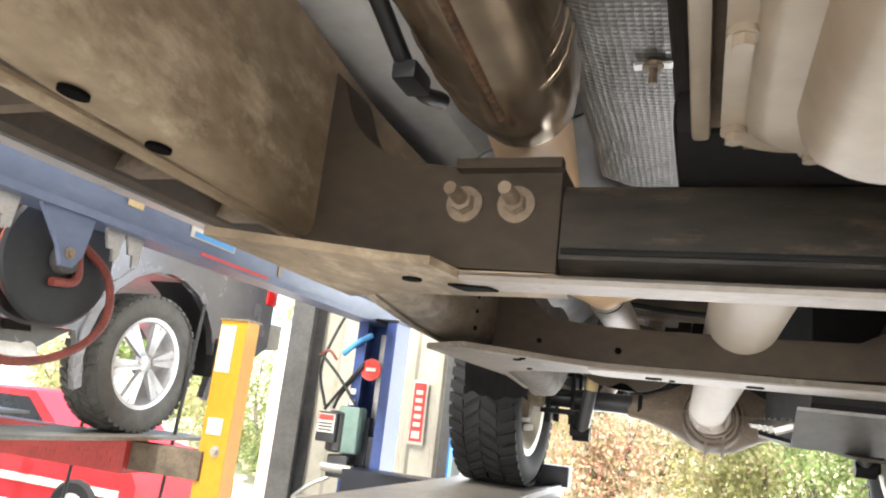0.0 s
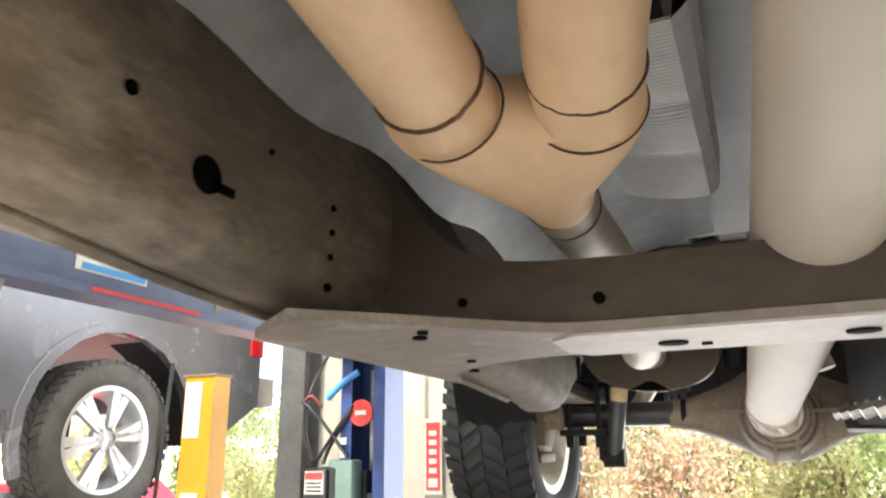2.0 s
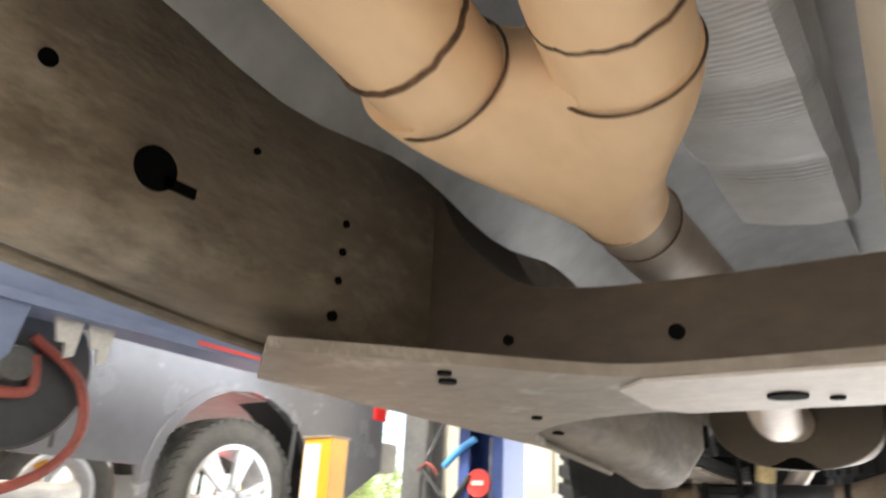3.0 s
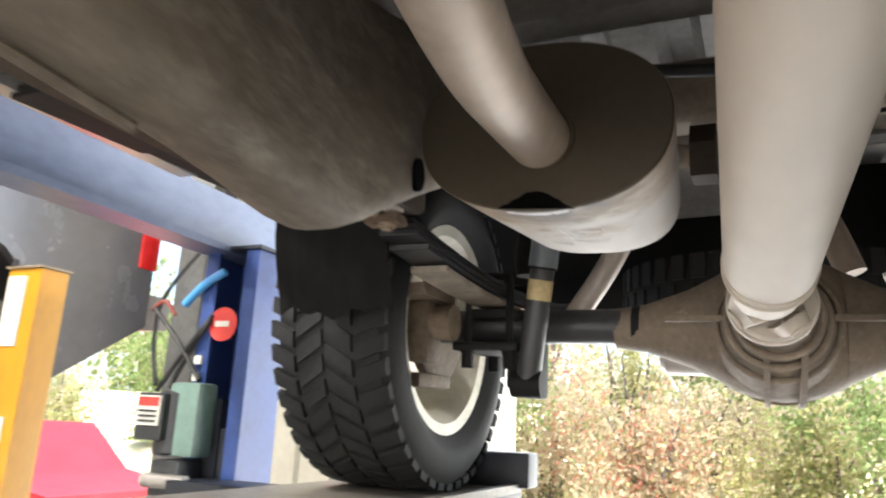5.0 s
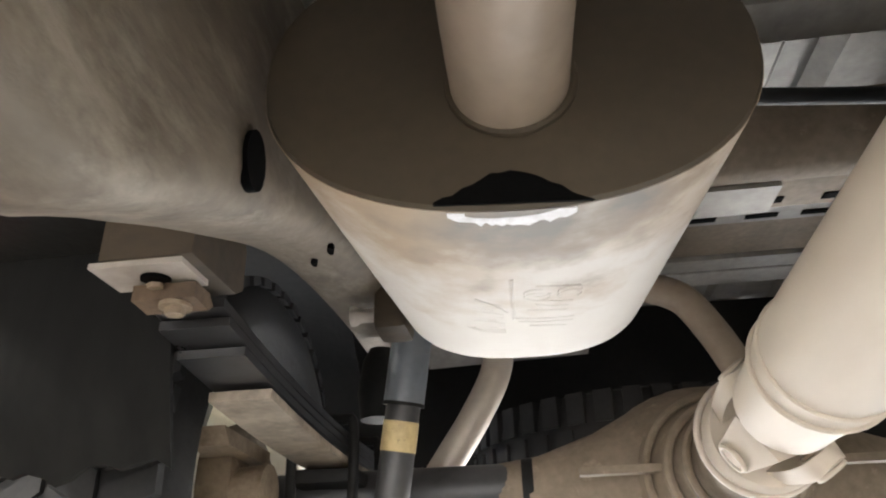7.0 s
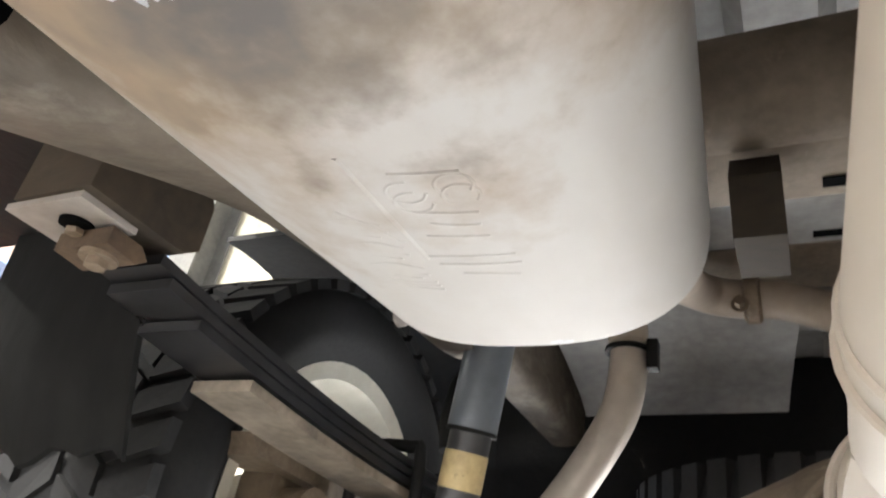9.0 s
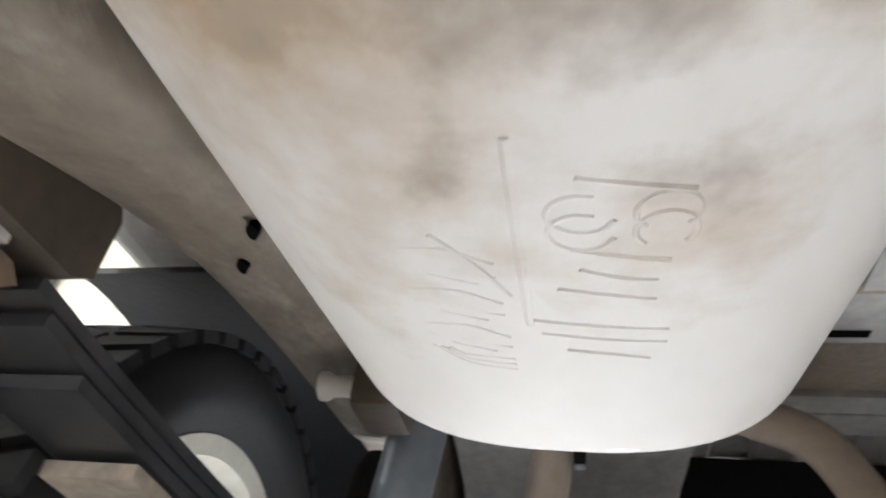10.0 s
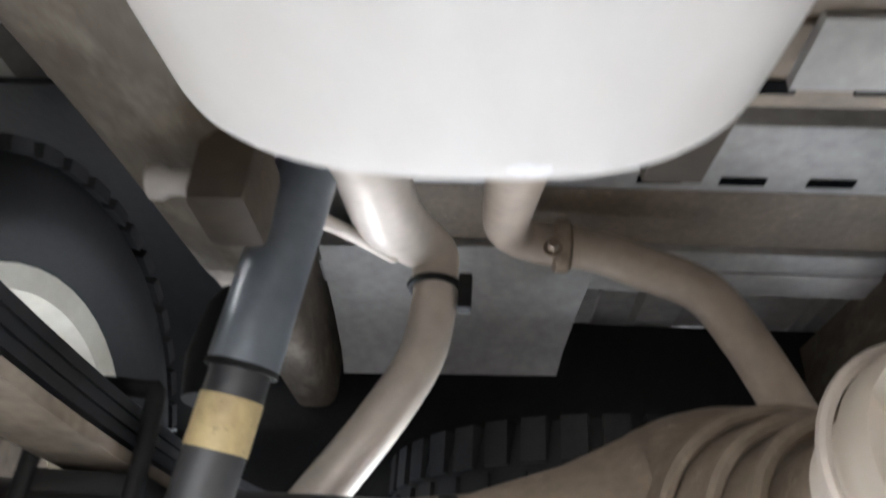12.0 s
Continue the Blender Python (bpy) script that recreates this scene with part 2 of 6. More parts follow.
PLASTIC = mat("black_plastic", (0.035, 0.037, 0.04), (0.022, 0.023, 0.025), 0.4, 0.0, 50, 8, 0.05)
WHITEPL = mat("white_tag", (0.8, 0.78, 0.72), (0.66, 0.63, 0.56), 0.5, 0.0, 50, 12, 0.02)
LIFTBLUE = mat("lift_blue_paint", (0.035, 0.075, 0.26), (0.025, 0.05, 0.17), 0.38, 0.0, 40, 6, 0.06, 0.6, (1, 1, 1), (0.16, 0.2, 0.32), 0.76)
BEAMBLUE = mat("blue_grey_beam_paint", (0.15, 0.185, 0.28), (0.085, 0.11, 0.19), 0.4, 0.0, 30, 4, 0.06, 0.6, (1, 0.5, 1), (0.34, 0.38, 0.46), 0.72)
LIFTDARK = mat("dark_navy_lift_paint", (0.016, 0.019, 0.03), (0.009, 0.011, 0.018), 0.45, 0.0, 50, 8, 0.1)
RUNWAY = mat("worn_runway_steel", (0.26, 0.235, 0.20), (0.12, 0.108, 0.095), 0.45, 0.3, 45, 7, 0.15, 0.6, (1, 1, 1), (0.4, 0.26, 0.14), 0.7)
YELLOW = mat("safety_yellow_paint", (0.60, 0.29, 0.018), (0.50, 0.23, 0.014), 0.42, 0.0, 40, 5, 0.05, 0.6, (1, 1, 0.5), (0.4, 0.22, 0.05), 0.76)
RED = mat("red_lift_paint", (0.50, 0.05, 0.045), (0.36, 0.035, 0.035), 0.42, 0.0, 60, 8, 0.1)
CARRED = mat("red_car_paint", (0.6, 0.02, 0.03), (0.5, 0.015, 0.02), 0.45, 0.0, 20, 4, 0.0)
GREYPAINT = mat("grey_car_paint", (0.15, 0.147, 0.157), (0.12, 0.118, 0.126), 0.25, 0.3, 20, 4, 0.0)
BLUEPAINT = mat("pale_truck_paint", (0.42, 0.42, 0.42), (0.36, 0.36, 0.36), 0.3, 0.2, 20, 4, 0.0)
REDLAMP = mat("red_lamp_lens", (0.6, 0.02, 0.02), (0.45, 0.01, 0.01), 0.2, 0.0, 20, 5, 0.0)
AMBER = mat("amber_lens", (0.85, 0.3, 0.03), (0.7, 0.2, 0.02), 0.25, 0.0, 20, 5, 0.0)
GLASS = mat("dark_car_glass", (0.02, 0.025, 0.03), (0.015, 0.02, 0.022), 0.06, 0.0, 20, 5, 0.0)
HOSE = mat("red_brown_hose", (0.30, 0.06, 0.04), (0.16, 0.035, 0.025), 0.5, 0.0, 80, 10, 0.1)
CABLE = mat("black_cable", (0.02, 0.02, 0.021), (0.012, 0.012, 0.012), 0.5, 0.0, 60, 9, 0.05)
CONCRETE = mat("shop_concrete", (0.36, 0.35, 0.335), (0.25, 0.24, 0.23), 0.55, 0.0, 30, 1.6, 0.1, 0.6, (1, 1, 1), (0.2, 0.19, 0.18), 0.72)
APRON = mat("pale_gravel_apron", (0.62, 0.60, 0.57), (0.5, 0.48, 0.45), 0.85, 0.0, 20, 0.8, 0.3)
SHEETWALL = mat("cream_metal_panel", (0.60, 0.575, 0.48), (0.5, 0.475, 0.39), 0.45, 0.1, 20, 3, 0.03)
COLUMN = mat("grey_steel_column", (0.15, 0.15, 0.145), (0.09, 0.09, 0.088), 0.5, 0.1, 40, 6, 0.05)
CEILING = mat("white_insulation_ceiling", (0.7, 0.69, 0.66), (0.6, 0.59, 0.56), 0.8, 0.0, 20, 2, 0.1)


def leafy(name, a, b):
    """Thin leaves: half of the light comes through."""
    m = mat(name, a, b, 0.6, 0, 8, 1.2, 0)
    N, L = m.node_tree.nodes, m.node_tree.links
    bs, out = N["Principled BSDF"], N["Material Output"]
    tr = N.new("ShaderNodeBsdfTranslucent")
    L.new(bs.inputs["Base Color"].links[0].from_socket, tr.inputs["Color"])
    mx = N.new("ShaderNodeMixShader")
    mx.inputs["Fac"].default_value = 0.6
    L.new(bs.outputs[0], mx.inputs[1])
    L.new(tr.outputs[0], mx.inputs[2])
    L.new(mx.outputs[0], out.inputs["Surface"])
    return m


LEAF = [leafy("green_leaves", (0.27, 0.35, 0.13), (0.19, 0.26, 0.09)), leafy("yellow_green_leaves", (0.47, 0.45, 0.21), (0.35, 0.35, 0.15)),
        leafy("autumn_red_leaves", (0.55, 0.25, 0.17), (0.42, 0.2, 0.13)), leafy("dry_straw_leaves", (0.55, 0.47, 0.33), (0.44, 0.37, 0.25))]
BARK = mat("grey_bark", (0.14, 0.115, 0.09), (0.08, 0.065, 0.05), 0.85, 0, 40, 8, 0.4)
BANK = mat("dry_grass_bank", (0.55, 0.51, 0.35), (0.44, 0.41, 0.27), 0.9, 0, 12, 0.6, 0.3)
STICKER_RED = mat("red_sticker", (0.7, 0.06, 0.05), (0.6, 0.05, 0.04), 0.4, 0, 50, 9, 0)
STICKER_BLUE = mat("sky_blue_sticker", (0.08, 0.35, 0.75), (0.07, 0.3, 0.65), 0.4, 0, 50, 9, 0)
STICKER_YELLOW = mat("yellow_sticker", (0.85, 0.7, 0.1), (0.8, 0.6, 0.08), 0.4, 0, 50, 9, 0)
GREEN_TANK = mat("green_grey_reservoir", (0.18, 0.28, 0.24), (0.13, 0.2, 0.18), 0.4, 0, 50, 9, 0.02)


# ---- mesh helpers ----
# The rear axle assembly is drawn about its own origin and set into the truck by this matrix.
REAR_ORIGIN = Vector((-0.25, 2.7, 1.95))
REAR = (Matrix.Translation(REAR_ORIGIN + Vector((0.016, -0.001, -0.005))) @ Matrix.Rotation(radians(-0.476), 4, "Z") @ Matrix.Rotation(radians(1.943), 4, "X")
        @ Matrix.Rotation(radians(0.521), 4, "Y") @ Matrix.Scale(1.234, 4) @ Matrix.Translation(-REAR_ORIGIN))
FRONT = Matrix.Identity(4)
station = FRONT


def thing(name, at, label, category, group="", kind=""):
    ob = new(name)
    ob.empty_display_size = 0.1
    ob.location = at
    return tagged(ob, label, category, group, kind)


def part(name, bm, material, parent=None, label="", smooth=None, bevel=0.0):
    me = bpy.data.meshes.new(name)
    if bevel:
        es = [e for e in bm.edges if len(e.link_faces) == 2 and e.calc_face_angle(0) > 0.6]
        bmesh.ops.bevel(bm, geom=es, offset=bevel, segments=2, affect="EDGES", profile=0.6, clamp_overlap=True)
    bm.transform(station)
    bmesh.ops.recalc_face_normals(bm, faces=bm.faces[:])
    angle = radians(40) if smooth is None else smooth
    for f in bm.faces:
        f.smooth = True
    for e in bm.edges:
        e.smooth = not (len(e.link_faces) == 2 and e.calc_face_angle(0) > angle)
    bm.to_mesh(me)
    bm.free()
    me.materials.append(material)
    ob = new(name, me)
    if parent:
        ob.parent = parent
        ob.matrix_parent_inverse = Matrix.Translation(-parent.location)
    if label:
        tagged(ob, label)
    return ob


def cuboid(bm, x0, x1, y0, y1, z0, z1):
    m = Matrix.Translation(((x0 + x1) / 2, (y0 + y1) / 2, (z0 + z1) / 2)) @ Matrix.Diagonal((abs(x1 - x0), abs(y1 - y0), abs(z1 - z0), 1))
    bmesh.ops.create_cube(bm, size=1, matrix=m)
    return bm


def box(x0, x1, y0, y1, z0, z1):
    return cuboid(bmesh.new(), x0, x1, y0, y1, z0, z1)


def smooth_path(pts, n=8):
    P = [Vector(p) for p in pts]
    P = [2 * P[0] - P[1]] + P + [2 * P[-1] - P[-2]]
    out = []
    for i in range(1, len(P) - 2):
        for k in range(n):
            t = k / n
            a, b, c, d = P[i - 1:i + 3]
            out.append(0.5 * ((2 * b) + (c - a) * t + (2 * a - 5 * b + 4 * c - d) * t * t + (3 * b - a - 3 * c + d) * t ** 3))
    return out + [P[-2]]


def tube(bm, pts, r, segs=20, n=8, caps=True, flat=1.0):
    """A round tube along a smooth path; r is a number or one radius a point."""
    path = smooth_path(pts, n) if n > 1 else [Vector(p) for p in pts]
    rs = [r] * len(path) if not isinstance(r, (list, tuple)) else [
        r[min(int(i / max(n, 1)), len(r) - 1)] + (r[min(int(i / max(n, 1)) + 1, len(r) - 1)] - r[min(int(i / max(n, 1)), len(r) - 1)]) * ((i % max(n, 1)) / max(n, 1)) for i in range(len(path))]
    up = None
    rings = []
    for i, p in enumerate(path):
        d = (path[min(i + 1, len(path) - 1)] - path[max(i - 1, 0)]).normalized()
        if up is None:
            up = d.orthogonal().normalized() if abs(d.z) > 0.9 else (Vector((0, 0, 1)) - d * d.z).normalized()
        up = (up - d * up.dot(d)).normalized()
        side = d.cross(up)
        rings.append([bm.verts.new(p + rs[i] * (math.cos(2 * math.pi * k / segs) * side + flat * math.sin(2 * math.pi * k / segs) * up)) for k in range(segs)])
    for a, b in zip(rings, rings[1:]):
        for k in range(segs):
            bm.faces.new((a[k], a[(k + 1) % segs], b[(k + 1) % segs], b[k]))
    if caps:
        bm.faces.new(rings[0])
        bm.faces.new(rings[-1])
    return bm


def lathe(bm, profile, centre, axis="x", segs=48, closed=False):
    """Turn (along, radius) pairs round an axis through centre."""
    c = Vector(centre)
    ax = {"x": 0, "y": 1, "z": 2}[axis]
    o1, o2 = [(1, 2), (2, 0), (0, 1)][ax]
    rings = []
    for a, r in profile:
        ring = []
        for k in range(segs):
            t = 2 * math.pi * k / segs
            v = Vector((0, 0, 0))
            v[ax], v[o1], v[o2] = a, r * math.cos(t), r * math.sin(t)
            ring.append(bm.verts.new(c + v))
        rings.append(ring)
    pairs = list(zip(rings, rings[1:])) + ([(rings[-1], rings[0])] if closed else [])
    for a, b in pairs:
        for k in range(segs):
            bm.faces.new((a[k], a[(k + 1) % segs], b[(k + 1) % segs], b[k]))
    if not closed:
        for ring, pr in ((rings[0], profile[0]), (rings[-1], profile[-1])):
            if pr[1] > 1e-4:
                bm.faces.new(ring)
    return bm


def prism(bm, outline, axis, lo, hi):
    """Extrude a closed outline. axis y: outline is (x, z); axis x: (y, z); axis z: (x, y)."""
    def at(p, h):
        return {"y": (p[0], h, p[1]), "x": (h, p[0], p[1]), "z": (p[0], p[1], h)}[axis]
    a = [bm.verts.new(at(p, lo)) for p in outline]
    b = [bm.verts.new(at(p, hi)) for p in outline]
    bm.faces.new(a)
    bm.faces.new(b)
    for i in range(len(a)):
        j = (i + 1) % len(a)
        bm.faces.new((a[i], a[j], b[j], b[i]))
    return bm


def strip(bm, sections):
    """Skin closed cross-sections, each a list of points, one after another."""
    rings = [[bm.verts.new(p) for p in s] for s in sections]
    for a, b in zip(rings, rings[1:]):
        for k in range(len(a)):
            j = (k + 1) % len(a)
            bm.faces.new((a[k], a[j], b[j], b[k]))
    bm.faces.new(rings[0])
    bm.faces.new(rings[-1])
    return bm


def disc(centre, normal, r, thick=0.004, segs=20, oval=1.0):
    bm = bmesh.new()
    q = Vector(normal).to_track_quat("Z", "Y").to_matrix().to_4x4()
    bmesh.ops.create_cone(bm, cap_ends=True, segments=segs, radius1=r, radius2=r, depth=thick, matrix=Matrix.Translation(centre) @ q @ Matrix.Diagonal((oval, 1, 1, 1)))
    return bm


def bolt(bm, centre, normal, r=0.012, h=0.012, washer=0.018):
    q = Vector(normal).to_track_quat("Z", "Y").to_matrix().to_4x4()
    c = Vector(centre)
    n = Vector(normal).normalized()
    if washer:
        bmesh.ops.create_cone(bm, cap_ends=True, segments=20, radius1=washer, radius2=washer, depth=0.004, matrix=Matrix.Translation(c + n * 0.002) @ q)
    bmesh.ops.create_cone(bm, cap_ends=True, segments=6, radius1=r, radius2=r * 0.95, depth=h, matrix=Matrix.Translation(c + n * (0.004 + h / 2)) @ q)
    return bm


# ---- structure ----
def structure(name, bm, material, label, category, bevel=0.0):
    return tagged(part(name, bm, material, None, bevel=bevel), label, category, kind="structure")


bm = bmesh.new()
cuboid(bm, -9, 6, -6, 5.3, -0.12, 0.0)
structure("floor", bm, CONCRETE, "grey stained concrete workshop floor", "floor")

bm = bmesh.new()
bmesh.ops.create_grid(bm, x_segments=80, y_segments=80, size=1, matrix=Matrix.Diagonal((160, 160, 1, 1)))
for v in bm.verts:
    d = math.hypot(v.co.x, v.co.y - 5)
    v.co.z = -0.13 + max(0, min(1, (v.co.y - 14) / 10)) * 1.0 + max(0, d - 20) * 0.02 * (0.5 + noise.noise(v.co * 0.05))
structure("ground", bm, APRON, "pale gravel yard around the workshop", "ground")


def wall_with_openings(name, y0, y1, x0, x1, height, holes, label):
    bm = bmesh.new()
    xs = sorted({x0, x1, *[h[0] for h in holes], *[h[1] for h in holes]})
    for a, b in zip(xs, xs[1:]):
        top = [h[2] for h in holes if h[0] <= a and b <= h[1]]
        cuboid(bm, a, b, y0, y1, top[0] if top else 0.0, height)
    return structure(name, bm, SHEETWALL, label, "wall")


wall_with_openings("wall_rear", 5.0, 5.2, -9, 6, 5.0, [(-7.6, -2.8, 3.9), (-1.63, 2.3, 3.9)], "cream sheet metal rear wall with two bay openings")
wall_with_openings("wall_front", -6.2, -6.0, -9, 6, 5.0, [(-7.5, -2.6, 3.9), (-2.2, 2.6, 3.9), (3.0, 5.6, 3.9)], "cream sheet metal front wall with bay openings")
structure("wall_west", box(-9.2, -9, -6.2, 5.2, 0, 5.0), SHEETWALL, "cream sheet metal side wall", "wall")
structure("wall_east", box(6, 6.2, -6.2, 5.2, 0, 5.0), SHEETWALL, "cream sheet metal side wall", "wall")
# fixtures to go with the added lamps, out of view
for lx in (-6.0, -2.9, 1.9):
    for ly in (-3.0, 1.5):
        cl = thing("added_ceiling_light", (lx, ly, 4.9), "added white tube light on workshop ceiling, out of view", "ceiling light", "workshop ceiling lights")
        part("housing", box(lx - 0.15, lx + 0.15, ly - 0.65, ly + 0.65, 4.9, 4.998), WHITEPL, cl, bevel=0.01)
        for dx in (-0.07, 0.07):
            part("tube", tube(bmesh.new(), [(lx + dx, ly - 0.6, 4.87), (lx + dx, ly + 0.6, 4.87)], 0.016, 12, 1), glow("lit_tube", (1, 0.97, 0.9), 8), cl)
structure("ceiling", box(-9.2, 6.2, -6.2, 5.2, 5.0, 5.15), CEILING, "white insulated workshop ceiling", "ceiling")

# ribs of the sheet metal pier between the two bays
for i in range(5):
    x = -2.55 + i * 0.21
    bm = prism(bmesh.new(), [(x - 0.03, 4.999), (x - 0.015, 4.972), (x + 0.015, 4.972), (x + 0.03, 4.999)], "z", 0.0, 4.9)
    structure("panel_rib", bm, SHEETWALL, "raised rib of cream sheet metal wall panel", "wall rib")
bm = bmesh.new()
cuboid(bm, -2.86, -2.68, 4.78, 4.79, 0, 4.9)
cuboid(bm, -2.86, -2.68, 4.97, 4.98, 0, 4.9)
cuboid(bm, -2.775, -2.765, 4.79, 4.97, 0, 4.9)
structure("bay_column", bm, COLUMN, "dark grey steel column beside the bay opening", "column")
structure("bay_trim", box(-1.66, -1.585, 4.95, 5.25, 0, 3.95), COLUMN, "grey steel jamb of the bay opening", "door trim")
structure("bay_edge_strip", box(-1.585, -1.57, 4.94, 5.0, 0, 3.9), STICKER_BLUE, "bright blue edge strip on the bay jamb", "door trim")

# sign on the pier
sign = thing("wall_sign", (-1.83, 4.96, 1.6), "narrow red and white safety sign on cream wall", "sign")
part("backing", box(-1.895, -1.785, 4.955, 4.965, 1.56, 2.0), WHITEPL, sign)
part("red_panel", box(-1.885, -1.795, 4.95, 4.9545, 1.58, 1.98), STICKER_RED, sign)
for i in range(5):
    part("lettering", box(-1.865, -1.815, 4.945, 4.9495, 1.68 + i * 0.055, 1.71 + i * 0.055), WHITEPL, sign)
part("pictogram", box(-1.87, -1.81, 4.945, 4.9495, 1.6, 1.65), WHITEPL, sign)

# ---- blue lift ----
lift = thing("car_lift", (0, 1.5, 0), "blue and steel four-post drive-on car lift", "car lift")
for s, (xa, xb) in (("l", (-1.10, -0.62)), ("r", (0.62, 1.10))):
    inner = xb if s == "l" else xa
    bm = bmesh.new()
    cuboid(bm, xa, xb, -1.6, 3.95, 1.488, 1.5)
    rw = part("runway", bm, RUNWAY, lift, "worn bare steel runway plate")
    for xx in ((xa, xa + 0.012), (xb - 0.012, xb)):
        part("side_rail", box(xx[0], xx[1], -1.6, 3.95, 1.36, 1.487), LIFTDARK, rw)
    sl = (-0.665, -0.655) if s == "l" else (0.655, 0.665)
    part("slot", box(sl[0], sl[1], -1.4, 3.3, 1.5005, 1.503), BLACK, rw)
    part("lip", box(sl[1] + 0.006 if s == "l" else xa, xb if s == "l" else sl[0] - 0.006, -1.6, 3.95, 1.5005, 1.512), RUNWAY, rw)
    bm = bmesh.new()
    cuboid(bm, xa + 0.02, xb + (0.03 if s == "l" else -0.02), 3.92, 4.02, 1.50, 1.60)
    part("wheel_stop", bm, LIFTDARK, rw, "dark wheel stop", bevel=0.01)
    # tread pattern near the camera
    bm = bmesh.new()
    for i in range(36):
        for j in range(9):
            x = xa + 0.04 + j * 0.042
            y = 0.85 + i * 0.036
            w = 0.011
            dx, dy = (w, 0.004) if (i + j) % 2 else (0.004, w)
            cuboid(bm, x - dx, x + dx, y - dy, y + dy, 1.5, 1.5016)
    o = part("tread_plate", bm, RUNWAY, rw)
    tagged(o, kind="stuff")
    # hanging approach flap
    bm = prism(bmesh.new(), [(3.98, 1.42), (4.0, 1.43), (4.08, 1.0), (4.05, 0.99)], "x", xa + 0.06, xb - 0.02)
    flap = part("approach_flap", bm, LIFTDARK, lift, "folded down approach flap with rust")
    part("rust_patch", box(xa + 0.12, xb - 0.06, 3.972, 4.0, 1.1, 1.25), CAST, flap)
bm = box(-1.75, 1.75, 3.72, 3.92, 1.33, 1.452)
part("crossbeam", bm, LIFTDARK, lift, "dark navy box crossbeam", bevel=0.006)
part("crossbeam", box(-1.75, 1.75, -1.5, -1.3, 1.33, 1.452), LIFTDARK, lift, bevel=0.006)
for px in (-1.73, 1.73):
    for py in (4.0, -1.4):
        s = -1 if px < 0 else 1
        bm = bmesh.new()
        # open C-section post
        prism(bm, [(px - 0.12, py + 0.09), (px + 0.12, py + 0.09), (px + 0.12, py - 0.11), (px + 0.06, py - 0.11), (px + 0.06, py - 0.10), (px + 0.11, py - 0.10),
                   (px + 0.11, py + 0.08), (px - 0.11, py + 0.08), (px - 0.11, py - 0.10), (px - 0.06, py - 0.10), (px - 0.06, py - 0.11), (px - 0.12, py - 0.11)], "z", 0.012, 2.26)
        post = part("post", bm, LIFTBLUE, lift, "blue C-section lift post")
        part("base_plate", box(px - 0.2, px + 0.2, py - 0.2, py + 0.2, 0.0, 0.012), LIFTDARK, post)
        bm = bmesh.new()
        cuboid(bm, px - 0.03, px + 0.03, py + 0.02, py + 0.05, 0.02, 2.2)
        part("latch_ladder", bm, STEEL, post)
        part("carriage", box(px - 0.10, px + 0.10, py - 0.09, py + 0.07, 1.3, 1.62), LIFTDARK, post, bevel=0.008)
        part("top_cap", box(px - 0.13, px + 0.13, py - 0.12, py + 0.1, 2.262, 2.275), LIFTDARK, post)
    # side beam along the post tops
bm = box(-1.84, -1.76, -3.0, 4.22, 2.28, 2.47)
beam = part("side_beam", bm, BEAMBLUE, lift, "long blue-grey box beam with stickers", bevel=0.006)
part("beam_flange", box(-1.87, -1.74, -3.0, 4.22, 2.252, 2.278), BEAMBLUE, beam)
for y0, y1, z0, z1, m_ in ((2.25, 2.52, 2.32, 2.42, WHITEPL), (2.256, 2.30, 2.37, 2.415, STICKER_YELLOW), (2.32, 2.50, 2.365, 2.395, STICKER_RED), (2.27, 2.51, 2.325, 2.345, STICKER_BLUE), (1.93, 2.0, 2.34, 2.39, GOLD), (2.85, 2.88, 2.3, 2.36, STEEL_BROWN)):
    k = {id(WHITEPL): 0.0005, id(STICKER_YELLOW): 0.004, id(STICKER_RED): 0.004, id(STICKER_BLUE): 0.004}.get(id(m_), 0.0005)
    part("sticker", box(-1.7595 + k, -1.757 + k, y0, y1, z0, z1), m_, beam)
part("red_stripe", box(-1.739, -1.7365, 2.3, 2.75, 2.262, 2.274), STICKER_RED, beam)
part("sticker", disc((-1.735, 3.885, 1.985), (0, -1, 0), 0.062, 0.006, 28), STICKER_RED, lift, "round red sticker on blue post")
part("sticker_bar", box(-1.765, -1.705, 3.876, 3.88, 1.975, 1.995), WHITEPL, lift)
for z in (1.78, 1.84):
    part("sticker_small", box(-1.84, -1.81, 3.876, 3.886, z, z + 0.03), WHITEPL, lift)

# power unit of the lift
station = Matrix.Translation((0.14, 0, -0.03))
unit = thing("hydraulic_power_unit", (-1.97, 3.88, 1.35), "black hydraulic power unit with label on lift post", "power unit")
part("motor", lathe(bmesh.new(), [(-0.11, 0.0), (-0.11, 0.06), (-0.1, 0.075), (0.1, 0.075), (0.11, 0.06), (0.11, 0.0)], (-2.0, 3.86, 1.66), "z", 28), PLASTIC, unit)
part("switch_box", box(-2.10, -1.98, 3.76, 3.83, 1.60, 1.76), PLASTIC, unit, bevel=0.008)
part("label", box(-2.09, -1.99, 3.752, 3.759, 1.65, 1.75), WHITEPL, unit, "white label with red heading")
part("label_heading", box(-2.085, -1.995, 3.748, 3.7515, 1.715, 1.745), STICKER_RED, unit)
for i in range(3):
    part("label_line", box(-2.08, -2.0, 3.748, 3.7515, 1.66 + i * 0.017, 1.668 + i * 0.017), PLASTIC, unit)
part("reservoir", box(-2.0, -1.87, 3.80, 3.9, 1.55, 1.80), GREEN_TANK, unit, "grey-green oil reservoir", bevel=0.015)
